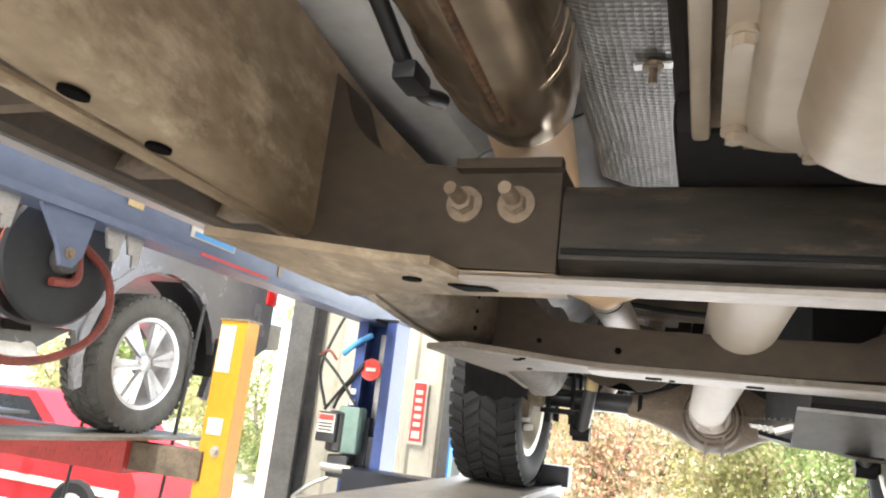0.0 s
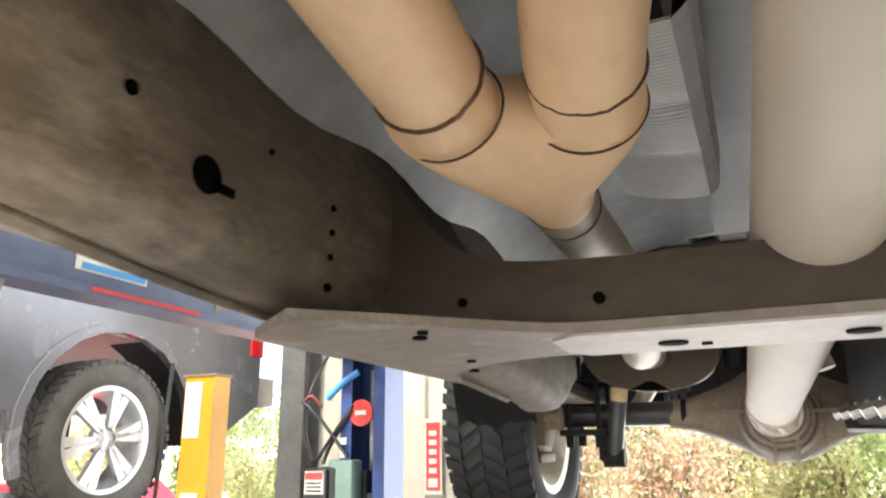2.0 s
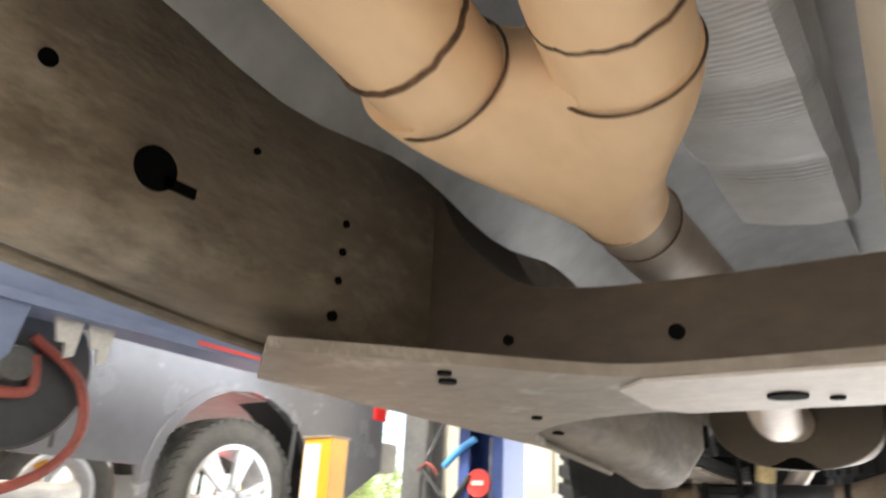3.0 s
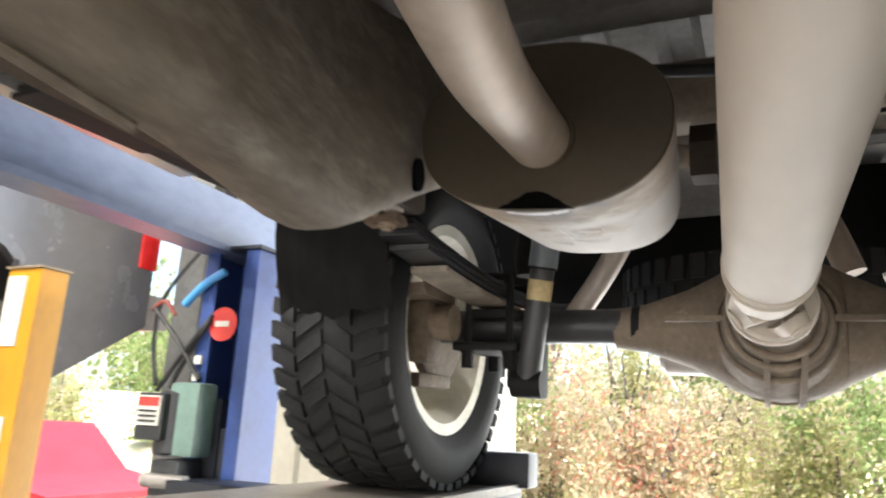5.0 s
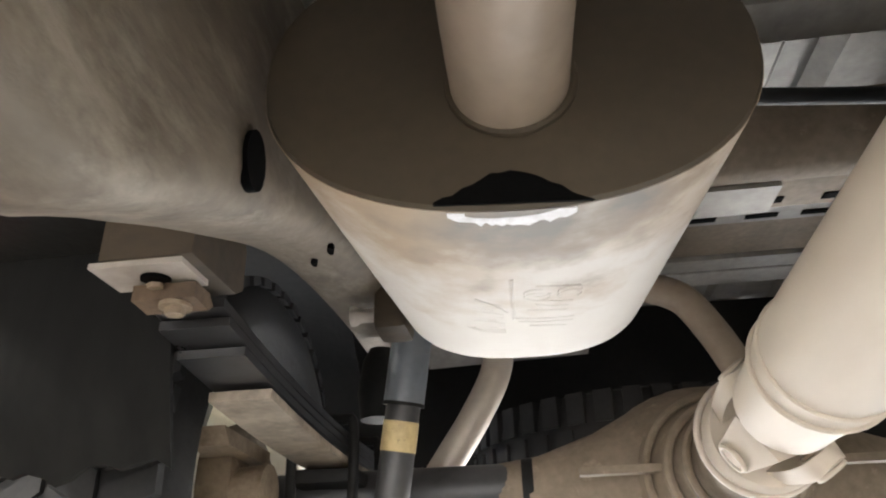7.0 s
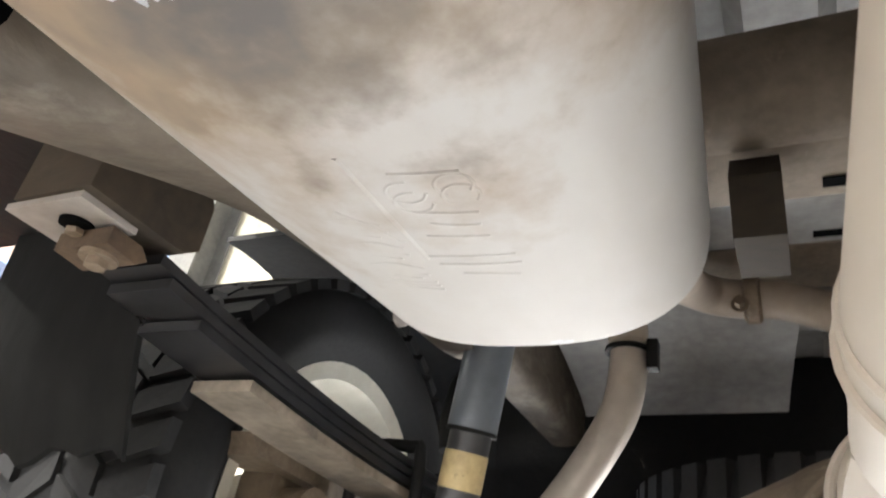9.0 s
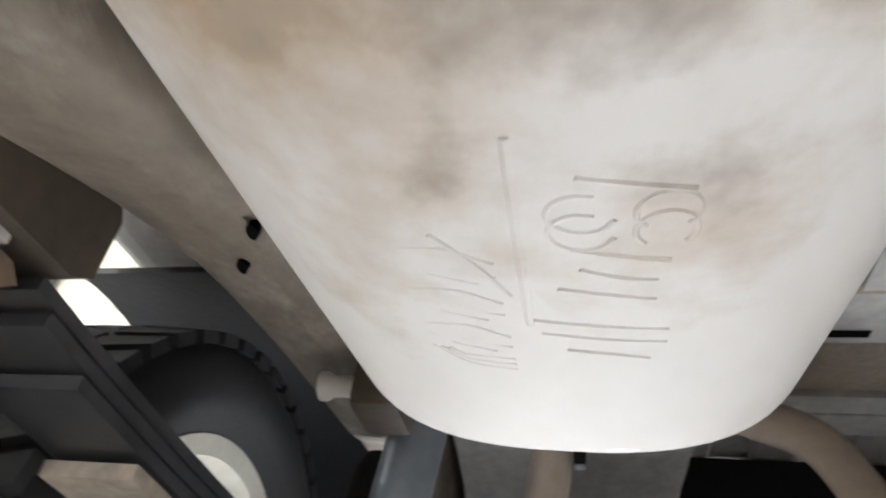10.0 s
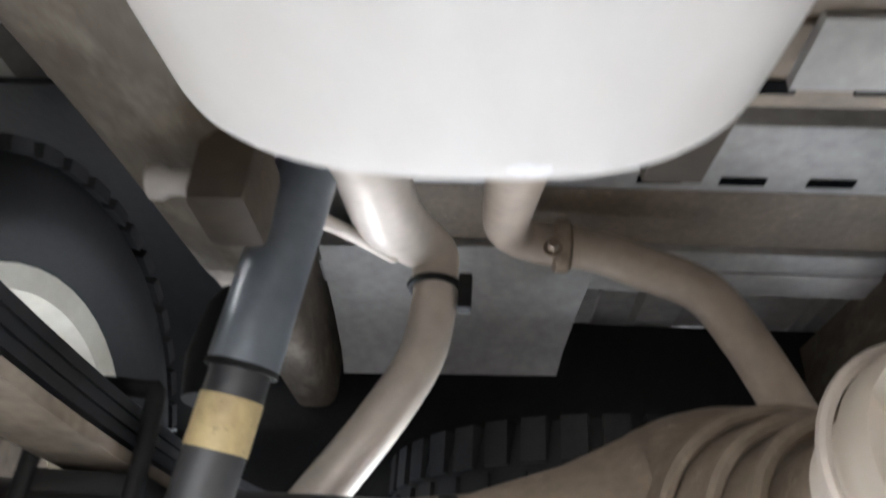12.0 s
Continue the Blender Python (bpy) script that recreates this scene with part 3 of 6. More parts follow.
part("pump", box(-2.02, -1.9, 3.78, 3.9, 1.42, 1.54), PLASTIC, unit, bevel=0.012)
part("valve", lathe(bmesh.new(), [(-0.09, 0.025), (0.09, 0.025)], (-1.95, 3.78, 1.47), "x", 16), STEEL, unit)
part("bracket", box(-1.92, -1.85, 3.9, 3.95, 1.4, 1.75), LIFTDARK, unit)
part("lever", tube(bmesh.new(), [(-2.0, 3.8, 1.42), (-2.1, 3.76, 1.36), (-2.17, 3.75, 1.3)], 0.012, 10), STEEL, unit)
part("drip_tray", box(-2.18, -1.9, 3.74, 3.92, 1.27, 1.30), STEEL, unit)
station = Matrix.Translation((0.07, 0, 0))
cab = thing("cable_bundle", (-2.1, 3.9, 1.6), "black hanging power cables beside the lift post", "cable")
for pts in ([(-2.04, 3.84, 1.76), (-2.12, 3.88, 1.95), (-2.08, 3.9, 2.15), (-2.1, 4.3, 2.6)], [(-1.85, 3.88, 2.02), (-1.93, 3.86, 1.9), (-2.05, 3.86, 1.74)], [(-2.12, 3.86, 2.05), (-1.98, 3.86, 1.92), (-1.86, 3.86, 1.78)], [(-1.85, 3.87, 2.0), (-1.97, 3.88, 1.83), (-2.0, 3.87, 1.75)]):
    part("cable", tube(bmesh.new(), pts, 0.009, 8), CABLE, cab)
part("blue_hose", tube(bmesh.new(), [(-1.99, 3.88, 2.06), (-1.9, 3.87, 2.13), (-1.82, 3.88, 2.18)], 0.016, 10), STICKER_BLUE, cab, "blue air hose")
part("wire_hook", tube(bmesh.new(), [(-2.13, 3.86, 2.04), (-2.07, 3.86, 2.07), (-2.02, 3.87, 2.02)], 0.008, 8), HOSE, cab)
station = FRONT

# ---- neighbour lift ----
rl = thing("car_lift", (-3.9, 3.7, 0), "red and yellow four-post car lift", "car lift")
part("crossbeam", box(-5.3, -3.1, 3.62, 3.8, 1.245, 1.452), RED, rl, "red tread-plate crossbeam", bevel=0.006)
bm = bmesh.new()
for i in range(60):
    for j in range(5):
        x, z = -5.25 + i * 0.036, 1.275 + j * 0.036
        w = 0.012
        dx, dz = (w, 0.004) if (i + j) % 2 else (0.004, w)
        cuboid(bm, x - dx, x + dx, 3.617, 3.62, z - dz, z + dz)
tagged(part("tread_pattern", bm, RED, rl), kind="stuff")
part("beam_end", box(-3.1, -2.6, 3.66, 3.78, 1.27, 1.43), CAST, rl, "brown steel beam end", bevel=0.006)
bm = bmesh.new()
prism(bm, [(-2.64, 3.68), (-2.46, 3.68), (-2.46, 3.80), (-2.47, 3.80), (-2.47, 3.69), (-2.63, 3.69), (-2.63, 3.80), (-2.64, 3.80)], "z", 0.012, 2.18)
yp = part("post", bm, YELLOW, rl, "safety yellow lift post")
part("top_cap", box(-2.65, -2.45, 3.67, 3.81, 2.181, 2.19), STEEL_BROWN, yp)
part("base_plate", box(-2.75, -2.25, 3.6, 3.95, 0, 0.011), YELLOW, yp)
part("warning_label", box(-2.63, -2.53, 3.674, 3.679, 1.88, 2.15), WHITEPL, yp, "white warning label")
part("warning_label", box(-2.61, -2.51, 3.674, 3.679, 1.53, 1.62), WHITEPL, yp)
part("bolt", bolt(bmesh.new(), (-2.53, 3.68, 1.44), (0, -1, 0), 0.02, 0.02, 0.03), STEEL, yp)
for x0, x1 in ((-3.42, -2.9), (-5.0, -4.5)):
    part("runway", box(x0, x1, -1.5, 4.15, 1.455, 1.475), RUNWAY, rl)
part("post", box(-5.6, -5.35, 3.68, 3.86, 0.012, 2.18), YELLOW, rl)
for x in (-3.75, -3.0):
    part("safety_cable", tube(bmesh.new(), [(x, 3.95, 2.3), (x - 0.05, 3.95, 1.4), (x - 0.1, 3.95, 0.4)], 0.012, 8), CABLE, rl)

# ---- hose reel under the side beam ----
reel = thing("hose_reel", (-2.0, 2.0, 2.0), "black hose reel with looped red-brown air hose under the beam", "hose reel")
part("drum", lathe(bmesh.new(), [(-0.05, 0.0), (-0.05, 0.21), (-0.04, 0.22), (-0.03, 0.21), (-0.03, 0.12), (0.03, 0.12), (0.03, 0.21), (0.04, 0.22), (0.05, 0.21), (0.05, 0.0)], (-2.0, 1.9, 2.14), "x", 40), PLASTIC, reel)
part("hub", lathe(bmesh.new(), [(0, 0.05), (0.03, 0.045), (0.035, 0.0)], (-1.95, 1.9, 2.14), "x", 24), GREYRUB, reel)
part("coiled_hose", tube(bmesh.new(), [(-2.0, 1.9 + 0.17 * math.cos(a), 2.14 + 0.17 * math.sin(a)) for a in [i * 0.5 for i in range(14)]], 0.022, 10), HOSE, reel)
part("hanging_hose", tube(bmesh.new(), [(-1.94, 1.93, 2.22), (-1.92, 2.07, 2.12), (-1.92, 2.1, 1.97), (-1.92, 1.98, 1.85), (-1.92, 1.75, 1.80), (-1.92, 1.55, 1.9), (-1.92, 1.5, 2.1)], 0.014, 12), HOSE, reel, "red-brown looped hose")
part("elbow", tube(bmesh.new(), [(-1.93, 1.94, 2.17), (-1.93, 1.95, 2.08), (-1.93, 1.86, 2.06)], 0.015, 12), HOSE, reel)
bm = bmesh.new()
prism(bm, [(1.62, 2.252), (1.82, 2.252), (1.80, 2.13), (1.77, 2.09), (1.73, 2.09), (1.70, 2.15)], "x", -1.77, -1.755)
part("bracket", bm, BEAMBLUE, reel, "pale steel hook bracket", bevel=0.003)
part("bracket_pin", bolt(bmesh.new(), (-1.755, 1.75, 2.13), (1, 0, 0), 0.012, 0.01), STEEL_BROWN, reel)
for yy in (1.5, 1.9, 1.99):
    bm = bmesh.new()
    prism(bm, [(yy, 2.252), (yy + 0.08, 2.252), (yy + 0.07, 2.16), (yy + 0.045, 2.15), (yy + 0.04, 2.19), (yy + 0.02, 2.19)], "x", -1.80, -1.79)
    part("spare_hook", bm, STEEL, reel)


# ---- wheels ----
def wheel(parent, cx, cy, cz, R, W, side, rubber, rim_mat, barrel_mat, spokes=6, tread=True):
    """A wheel; side is +1 where the outer face looks to +x."""
    rim = R * 0.66
    h = W / 2
    prof = [(-h * 0.80, rim), (-h * 0.98, rim + 0.03), (-h * 1.04, R * 0.80), (-h * 0.98, R * 0.92), (-h * 0.86, R * 0.975), (-h * 0.5, R * 0.988), (0, R * 0.992),
            (h * 0.5, R * 0.988), (h * 0.86, R * 0.975), (h * 0.98, R * 0.92), (h * 1.04, R * 0.80), (h * 0.98, rim + 0.03), (h * 0.80, rim)]
    w = part("wheel", lathe(bmesh.new(), [(-h * 0.8, rim - 0.02), (-h * 0.84, rim + 0.004), (-h * 0.78, rim - 0.004), (-h * 0.5, rim - 0.03), (h * 0.5, rim - 0.03), (h * 0.78, rim - 0.004), (h * 0.84, rim + 0.004), (h * 0.8, rim - 0.02),
                                        (h * 0.45, rim - 0.045), (-h * 0.45, rim - 0.045)], (cx, cy, cz), "x", 48, closed=True), barrel_mat, parent)
    part("tyre", lathe(bmesh.new(), prof, (cx, cy, cz), "x", 64, closed=True), rubber, w)
    bm = bmesh.new()
    fx = cx + side * h * 0.62
    for i in range(spokes):
        a = 2 * math.pi * i / spokes + 0.2
        for off in (-0.13, 0.13):
            d = Vector((0, math.cos(a), math.sin(a)))
            d2 = Vector((0, math.cos(a + off), math.sin(a + off)))
            t = Vector((0, -math.sin(a), math.cos(a)))
            p0, p1 = Vector((fx + side * 0.012, cy, cz)) + d * 0.05, Vector((fx, cy, cz)) + d2 * (rim - 0.012)
            n = Vector((side, 0, 0))
            s = []
            for p, ww in ((p0, 0.018), (p1, 0.026)):
                s.append([p + t * ww + n * 0.012, p - t * ww + n * 0.012, p - t * ww - n * 0.018, p + t * ww - n * 0.018])
            strip(bm, s)
    part("spokes", bm, rim_mat, w)
    part("hub_cap", lathe(bmesh.new(), [(-0.03, 0.075), (0.0, 0.07), (0.02, 0.04), (0.026, 0.0)] if side > 0 else [(0.03, 0.075), (0.0, 0.07), (-0.02, 0.04), (-0.026, 0.0)], (fx, cy, cz), "x", 24), rim_mat, w)
    for i in range(6):
        a = 2 * math.pi * i / 6
        bm = bolt(bmesh.new(), (fx + side * 0.005, cy + 0.055 * math.cos(a), cz + 0.055 * math.sin(a)), (side, 0, 0), 0.009, 0.02, 0)
        part("lug_nut", bm, STEEL, w)
    if tread:
        bm = bmesh.new()
        n = 46
        for i in range(n):
            a0 = 2 * math.pi * i / n
            for k, (u0, u1, skew) in enumerate(((-0.98, -0.56, 0.03), (-0.50, -0.06, -0.05), (0.0, 0.44, 0.05), (0.50, 0.98, -0.03))):
                a = a0 + (0.5 if k % 2 else 0) * 2 * math.pi / n
                da = 2 * math.pi / n * 0.36
                secs = []
                for u, sk in ((u0, -skew), (u1, skew)):
                    rr = R * (0.972 if abs(u) > 0.9 else 0.986)
                    ring = []
                    for aa, r_ in ((a + sk - da, rr - 0.006), (a + sk + da, rr - 0.006), (a + sk + da * 0.88, rr + 0.010 * R / 0.4), (a + sk - da * 0.88, rr + 0.010 * R / 0.4)):
                        ring.append((cx + u * h, cy + r_ * math.cos(aa), cz + r_ * math.sin(aa)))
                    secs.append(ring)
                strip(bm, secs)
        o = part("tread", bm, rubber, w)
        tagged(o, kind="stuff")
    return w


def arc(cy, cz, r, a0, a1, n=14):
    return [(cy + r * math.cos(radians(a0 + (a1 - a0) * i / n)), cz + r * math.sin(radians(a0 + (a1 - a0) * i / n))) for i in range(n + 1)]


def truck_shell(parent, x0, ry, base, paint, rocker, half=0.99, liner=True, arch=200, bed=0.935, reach=0.53):
    """Outer body of a pickup that faces -y; ry: rear axle, base: ground under the tyres."""
    fy = ry - 3.65
    az = base + 0.42
    low = base + rocker
    out = [(ry + 1.15, low + 0.12), (ry + 1.15, base + 1.30), (ry - 0.95, base + 1.30), (ry - 1.0, base + 1.32), (fy + 0.75, base + 1.30), (fy - 0.75, base + 1.2), (fy - 0.9, base + 1.05), (fy - 0.92, low + 0.02)]
    out += arc(fy, az, 0.53, arch, 180 - arch)
    out += [(fy + 0.6, low), (ry - reach - 0.07, low)]
    out += arc(ry, az, reach, arch, 180 - arch)
    for s in (-1, 1):
        bm = prism(bmesh.new(), out, "x", x0 + s * half, x0 + s * (half - 0.04))
        part("body_side", bm, paint, parent)
        for wy in (fy, ry):
            secs = []
            for p in arc(wy, az, reach if wy == ry else 0.53, arch, 180 - arch):
                o1 = Vector((0, p[0] - wy, p[1] - az)).normalized() * 0.05
                xa, xb = x0 + s * (half + 0.014), x0 + s * (half - 0.03)
                secs.append([(xa, p[0], p[1]), (xa, p[0] + o1.y, p[1] + o1.z), (xb, p[0] + o1.y, p[1] + o1.z), (xb, p[0], p[1])])
            part("wheel_arch", strip(bmesh.new(), secs), paint, parent)
            if liner:
                secs = []
                for p in arc(wy, az, 0.55, 165, 15):
                    xa, xb = x0 + s * (half - 0.04), x0 + s * (half - 0.33)
                    secs.append([(xa, p[0], p[1]), (xa, p[0], p[1] + 0.012), (xb, p[0], p[1] + 0.012), (xb, p[0], p[1])])
                part("wheel_liner", strip(bmesh.new(), secs), BLACK, parent, "black plastic wheel liner")
        part("door_gap", box(x0 + s * half, x0 + s * (half + 0.002), ry - 1.02, ry - 1.005, low + 0.03, base + 1.3), BLACK, parent)
        part("door_gap", box(x0 + s * half, x0 + s * (half + 0.002), ry - 2.05, ry - 2.035, low + 0.03, base + 1.3), BLACK, parent)
        part("tail_lamp", box(x0 + s * (half - 0.03), x0 + s * (half + 0.012), ry + 1.04, ry + 1.165, base + 0.95, base + 1.28), REDLAMP, parent, "red tail lamp", bevel=0.01)
        bm = prism(bmesh.new(), [(ry - 1.05, base + 1.31), (ry - 1.25, base + 1.80), (ry - 2.35, base + 1.80), (ry - 2.95, base + 1.32)], "x", x0 + s * (half - 0.10), x0 + s * (half - 0.14))
        part("side_window", bm, GLASS, parent)
        part("side_marker", box(x0 + s * half, x0 + s * (half + 0.012), fy - 0.7, fy - 0.6, base + 0.85, base + 0.92), AMBER, parent)
    bm = prism(bmesh.new(), [(ry - 1.0, base + 1.30), (ry - 1.22, base + 1.86), (ry - 2.3, base + 1.88), (ry - 2.95, base + 1.30)], "x", x0 - half + 0.141, x0 + half - 0.141)
    part("cab_roof", bm, paint, parent, bevel=0.03)
    bm = prism(bmesh.new(), [(fy + 0.75, base + 1.29), (fy - 0.75, base + 1.19), (fy - 0.9, base + 1.04), (fy - 0.9, base + 0.98), (fy + 0.75, base + 1.2)], "x", x0 - half + 0.041, x0 + half - 0.041)
    part("hood", bm, paint, parent)
    part("tailgate", box(x0 - half + 0.041, x0 + half - 0.041, ry + 1.1, ry + 1.15, base + 0.75, base + 1.3), paint, parent, bevel=0.01)
    part("bed_floor", box(x0 - half + 0.041, x0 + half - 0.041, ry - 0.95, ry + 1.09, base + bed, base + bed + 0.02), BEDPAN, parent)
    bm = prism(bmesh.new(), [(ry + 1.15, low + 0.1), (ry + 1.32, low + 0.12), (ry + 1.32, low + 0.3), (ry + 1.15, low + 0.3)], "x", x0 - half + 0.01, x0 + half - 0.01)
    part("rear_bumper", bm, STEEL, parent, "chrome rear bumper", bevel=0.03)
    part("front_bumper", box(x0 - half + 0.02, x0 + half - 0.02, fy - 1.0, fy - 0.921, low, low + 0.3), STEEL, parent, bevel=0.03)
    part("grille", box(x0 - half + 0.1, x0 + half - 0.1, fy - 0.93, fy - 0.88, low + 0.32, base + 1.0), PLASTIC, parent)
    part("cab_floor", box(x0 - half + 0.041, x0 + half - 0.041, fy + 0.9, ry - 1.0, base + 0.80, base + 0.82), FLOORPAN, parent, "ribbed grey underside of cab floor")


# ---- neighbour pickup ----
np_ = thing("pickup_truck", (-3.95, 2, 1.476), "dark grey pickup truck with alloy wheels raised on lift", "pickup truck")
truck_shell(np_, -4.02, 3.62, 1.476, GREYPAINT, 0.52)
for s in (-1, 1):
    for yy in (3.62, 3.62 - 3.65):
        wheel(np_, -4.04 + s * 0.86, yy, 1.476 + 0.405, 0.405, 0.26, s, GREYRUB, ALLOY, ALLOY, 6, s > 0 and yy > 3)
    part("side_step", tube(bmesh.new(), [(-3.98 + s * 1.03, 0.6, 1.86), (-3.98 + s * 1.05, 0.8, 1.84), (-3.98 + s * 1.05, 2.5, 1.84), (-3.98 + s * 1.03, 2.7, 1.86)], 0.045, 16, 4), STEEL, np_, "chrome tube side step")
part("mud_flap", box(-3.28, -3.0, 4.14, 4.155, 1.85, 2.1), BLACK, np_)

# ---- the truck overhead ----
T = thing("pickup_truck", (0, 1.6, 1.5), "raised pickup truck with dusty brown chassis seen from beneath", "pickup truck")
truck_shell(T, 0.0, 3.64, 1.5, BLUEPAINT, 0.64, 1.06, False, 155, 1.075, 0.66)
for s in (-1, 1):
    station = REAR
    wheel(T, -0.77 if s < 0 else 0.65, 3.46, 1.905, 0.345, 0.25, s, RUBBER, ALLOY_DUSTY, ALLOY_DUSTY, 6, True)
    station = FRONT
    wheel(T, s * 0.87, -0.75, 1.925, 0.423, 0.29, s, RUBBER, ALLOY_DUSTY, ALLOY_DUSTY, 6, False)


# frame rails
def rail(side):
    ks = [(-1.4, 1.96, 2.16, 0.28, 0.355), (0.2, 1.96, 2.155, 0.298, 0.358), (0.5, 1.957, 2.155, 0.318, 0.364), (0.72, 1.955, 2.155, 0.345, 0.374), (0.94, 1.952, 2.155, 0.368, 0.40), (1.2, 1.945, 2.155, 0.372, 0.445), (1.45, 1.938, 2.152, 0.372, 0.475), (1.9, 1.925, 2.15, 0.375, 0.47), (2.3, 1.895, 2.14, 0.383, 0.475)]
    for y, z0, z1, xi, xo in ((2.56, 1.905, 2.15, 0.39, 0.47), (2.66, 1.945, 2.17, 0.39, 0.475), (2.78, 2.0, 2.20, 0.395, 0.485), (2.98, 2.078, 2.24, 0.405, 0.497), (3.15, 2.105, 2.28, 0.41, 0.498), (3.4, 2.135, 2.30, 0.43, 0.512), (3.65, 2.20, 2.35, 0.485, 0.56), (4.5, 2.22, 2.36, 0.505, 0.58)):
        lo, hi = REAR @ Vector((-xi, y, z0)), REAR @ Vector((-xo, y, z1))
        ks.append((lo.y, lo.z, hi.z, -lo.x, -hi.x))
    P = smooth_path([(k[0], k[1], k[2]) for k in ks], 4)
    Q = smooth_path([(k[0], k[3], k[4]) for k in ks], 4)
    secs = []
    for p, q in zip(P, Q):
        y, z0, z1 = p
        xi, xo = q[1], q[2]
        r = min(0.018, (xo - xi) * 0.28)
        c = [(xi, z1), (xi, z0 + r * 2.0), (xi + r * 0.3, z0 + r * 0.9), (xi + r, z0 + r * 0.25), (xi + r * 2.2, z0), (xo - r, z0), (xo - r * 0.3, z0 + r * 0.3), (xo, z0 + r), (xo, z1)]
        secs.append([(side * a, y, b) for a, b in c])
    return strip(bmesh.new(), secs)


LR = part("frame_rail", rail(-1), FRAME, T, "dusty brown boxed frame rail")
part("frame_rail", rail(1), FRAME, T, "dusty brown boxed frame rail")
# holes and seams on the near rail
for y, z, r in ((1.438, 1.953, 0.0045), (1.44, 1.985, 0.0035), (1.442, 2.012, 0.0035), (1.443, 2.039, 0.0035), (1.172, 2.045, 0.006), (1.255, 2.008, 0.016), (1.335, 2.06, 0.003), (1.02, 2.015, 0.018), (2.2, 2.03, 0.012)):
    part("drain_hole", disc((-0.3715 if y < 2 else -0.3795, y, z), (1, 0, 0), r, 0.004, 18), HOLE, LR)
part("key_slot", box(-0.3735, -0.3695, 1.03, 1.062, 1.998, 2.007), HOLE, LR)
station = REAR
part("drain_hole", disc((-0.391, 2.705, 2.0), (1, 0, 0), 0.02, 0.006, 18, 0.7), HOLE, LR)
for y, z, x in ((3.014, 2.084, -0.452), (2.964, 2.071, -0.42)):
    part("drain_hole", disc((x, y, z), (0, 0.25, 1), 0.0055, 0.007, 18, 0.6), HOLE, LR)
station = FRONT
part("key_slot", box(-0.3735, -0.3695, 1.262, 1.288, 1.998, 2.006), HOLE, LR)
for x, y, z in ((-0.346, 0.562, 1.956), (-0.336, 0.476, 1.957), (-0.41, 1.95, 1.922)):
    part("drain_hole", disc((x, y, z), (0, 0, 1), 0.011, 0.003, 18, 0.7), HOLE, LR)
# raised lower seam along the rail's outer edge
bm = tube(bmesh.new(), [(-0.355, 0.2, 1.957), (-0.37, 0.72, 1.954), (-0.395, 0.94, 1.95), (-0.44, 1.2, 1.943), (-0.462, 1.45, 1.936), (-0.455, 1.9, 1.92), (-0.455, 2.25, 1.895)], 0.006, 8)
part("seam_bead", bm, FRAME, LR)
# cab mount outriggers
for y in (0.15, 0.62, 2.1):
    for s in (-1, 1):
        bm = prism(bmesh.new(), [(y - 0.06, 2.06), (y + 0.06, 2.06), (y + 0.05, 2.17), (y - 0.05, 2.17)], "x", s * 0.477, s * 0.72)
        ob = part("body_mount_bracket", bm, FRAME_DARK, T, bevel=0.008)
        part("rubber_mount", lathe(bmesh.new(), [(0, 0.045), (0.1, 0.04)], (s * 0.66, y, 2.18), "z", 20), BLACK, ob)

# underside sheet metal beside the rails
for s in (-1, 1):
    bm = prism(bmesh.new(), [(s * 0.95, 2.13), (s * 0.93, 2.115), (s * 0.90, 2.12), (s * 0.885, 2.15), (s * 0.80, 2.17), (s * 0.76, 2.30), (s * 0.77, 2.31), (s * 0.82, 2.19), (s * 0.95, 2.16)], "y", 0.4, 2.85)
    part("rocker_panel", bm, FRAME_DARK, T, "brown dirty rocker underside", bevel=0.004)
    for i in range(9):
        y = 0.5 + i * 0.27
        part("pinch_weld_tab", box(s * 0.80, s * 0.90, y, y + 0.06, 2.125, 2.165), CAST, T, bevel=0.006)
    part("floor_edge", box(s * 0.49, s * 0.78, 0.4, 2.5, 2.24, 2.26), FRAME_DARK, T)


# crossmembers
def curve(pts, n=6):
    return [(p.x, p.y) for p in smooth_path([(a, b, 0) for a, b in pts], n)]


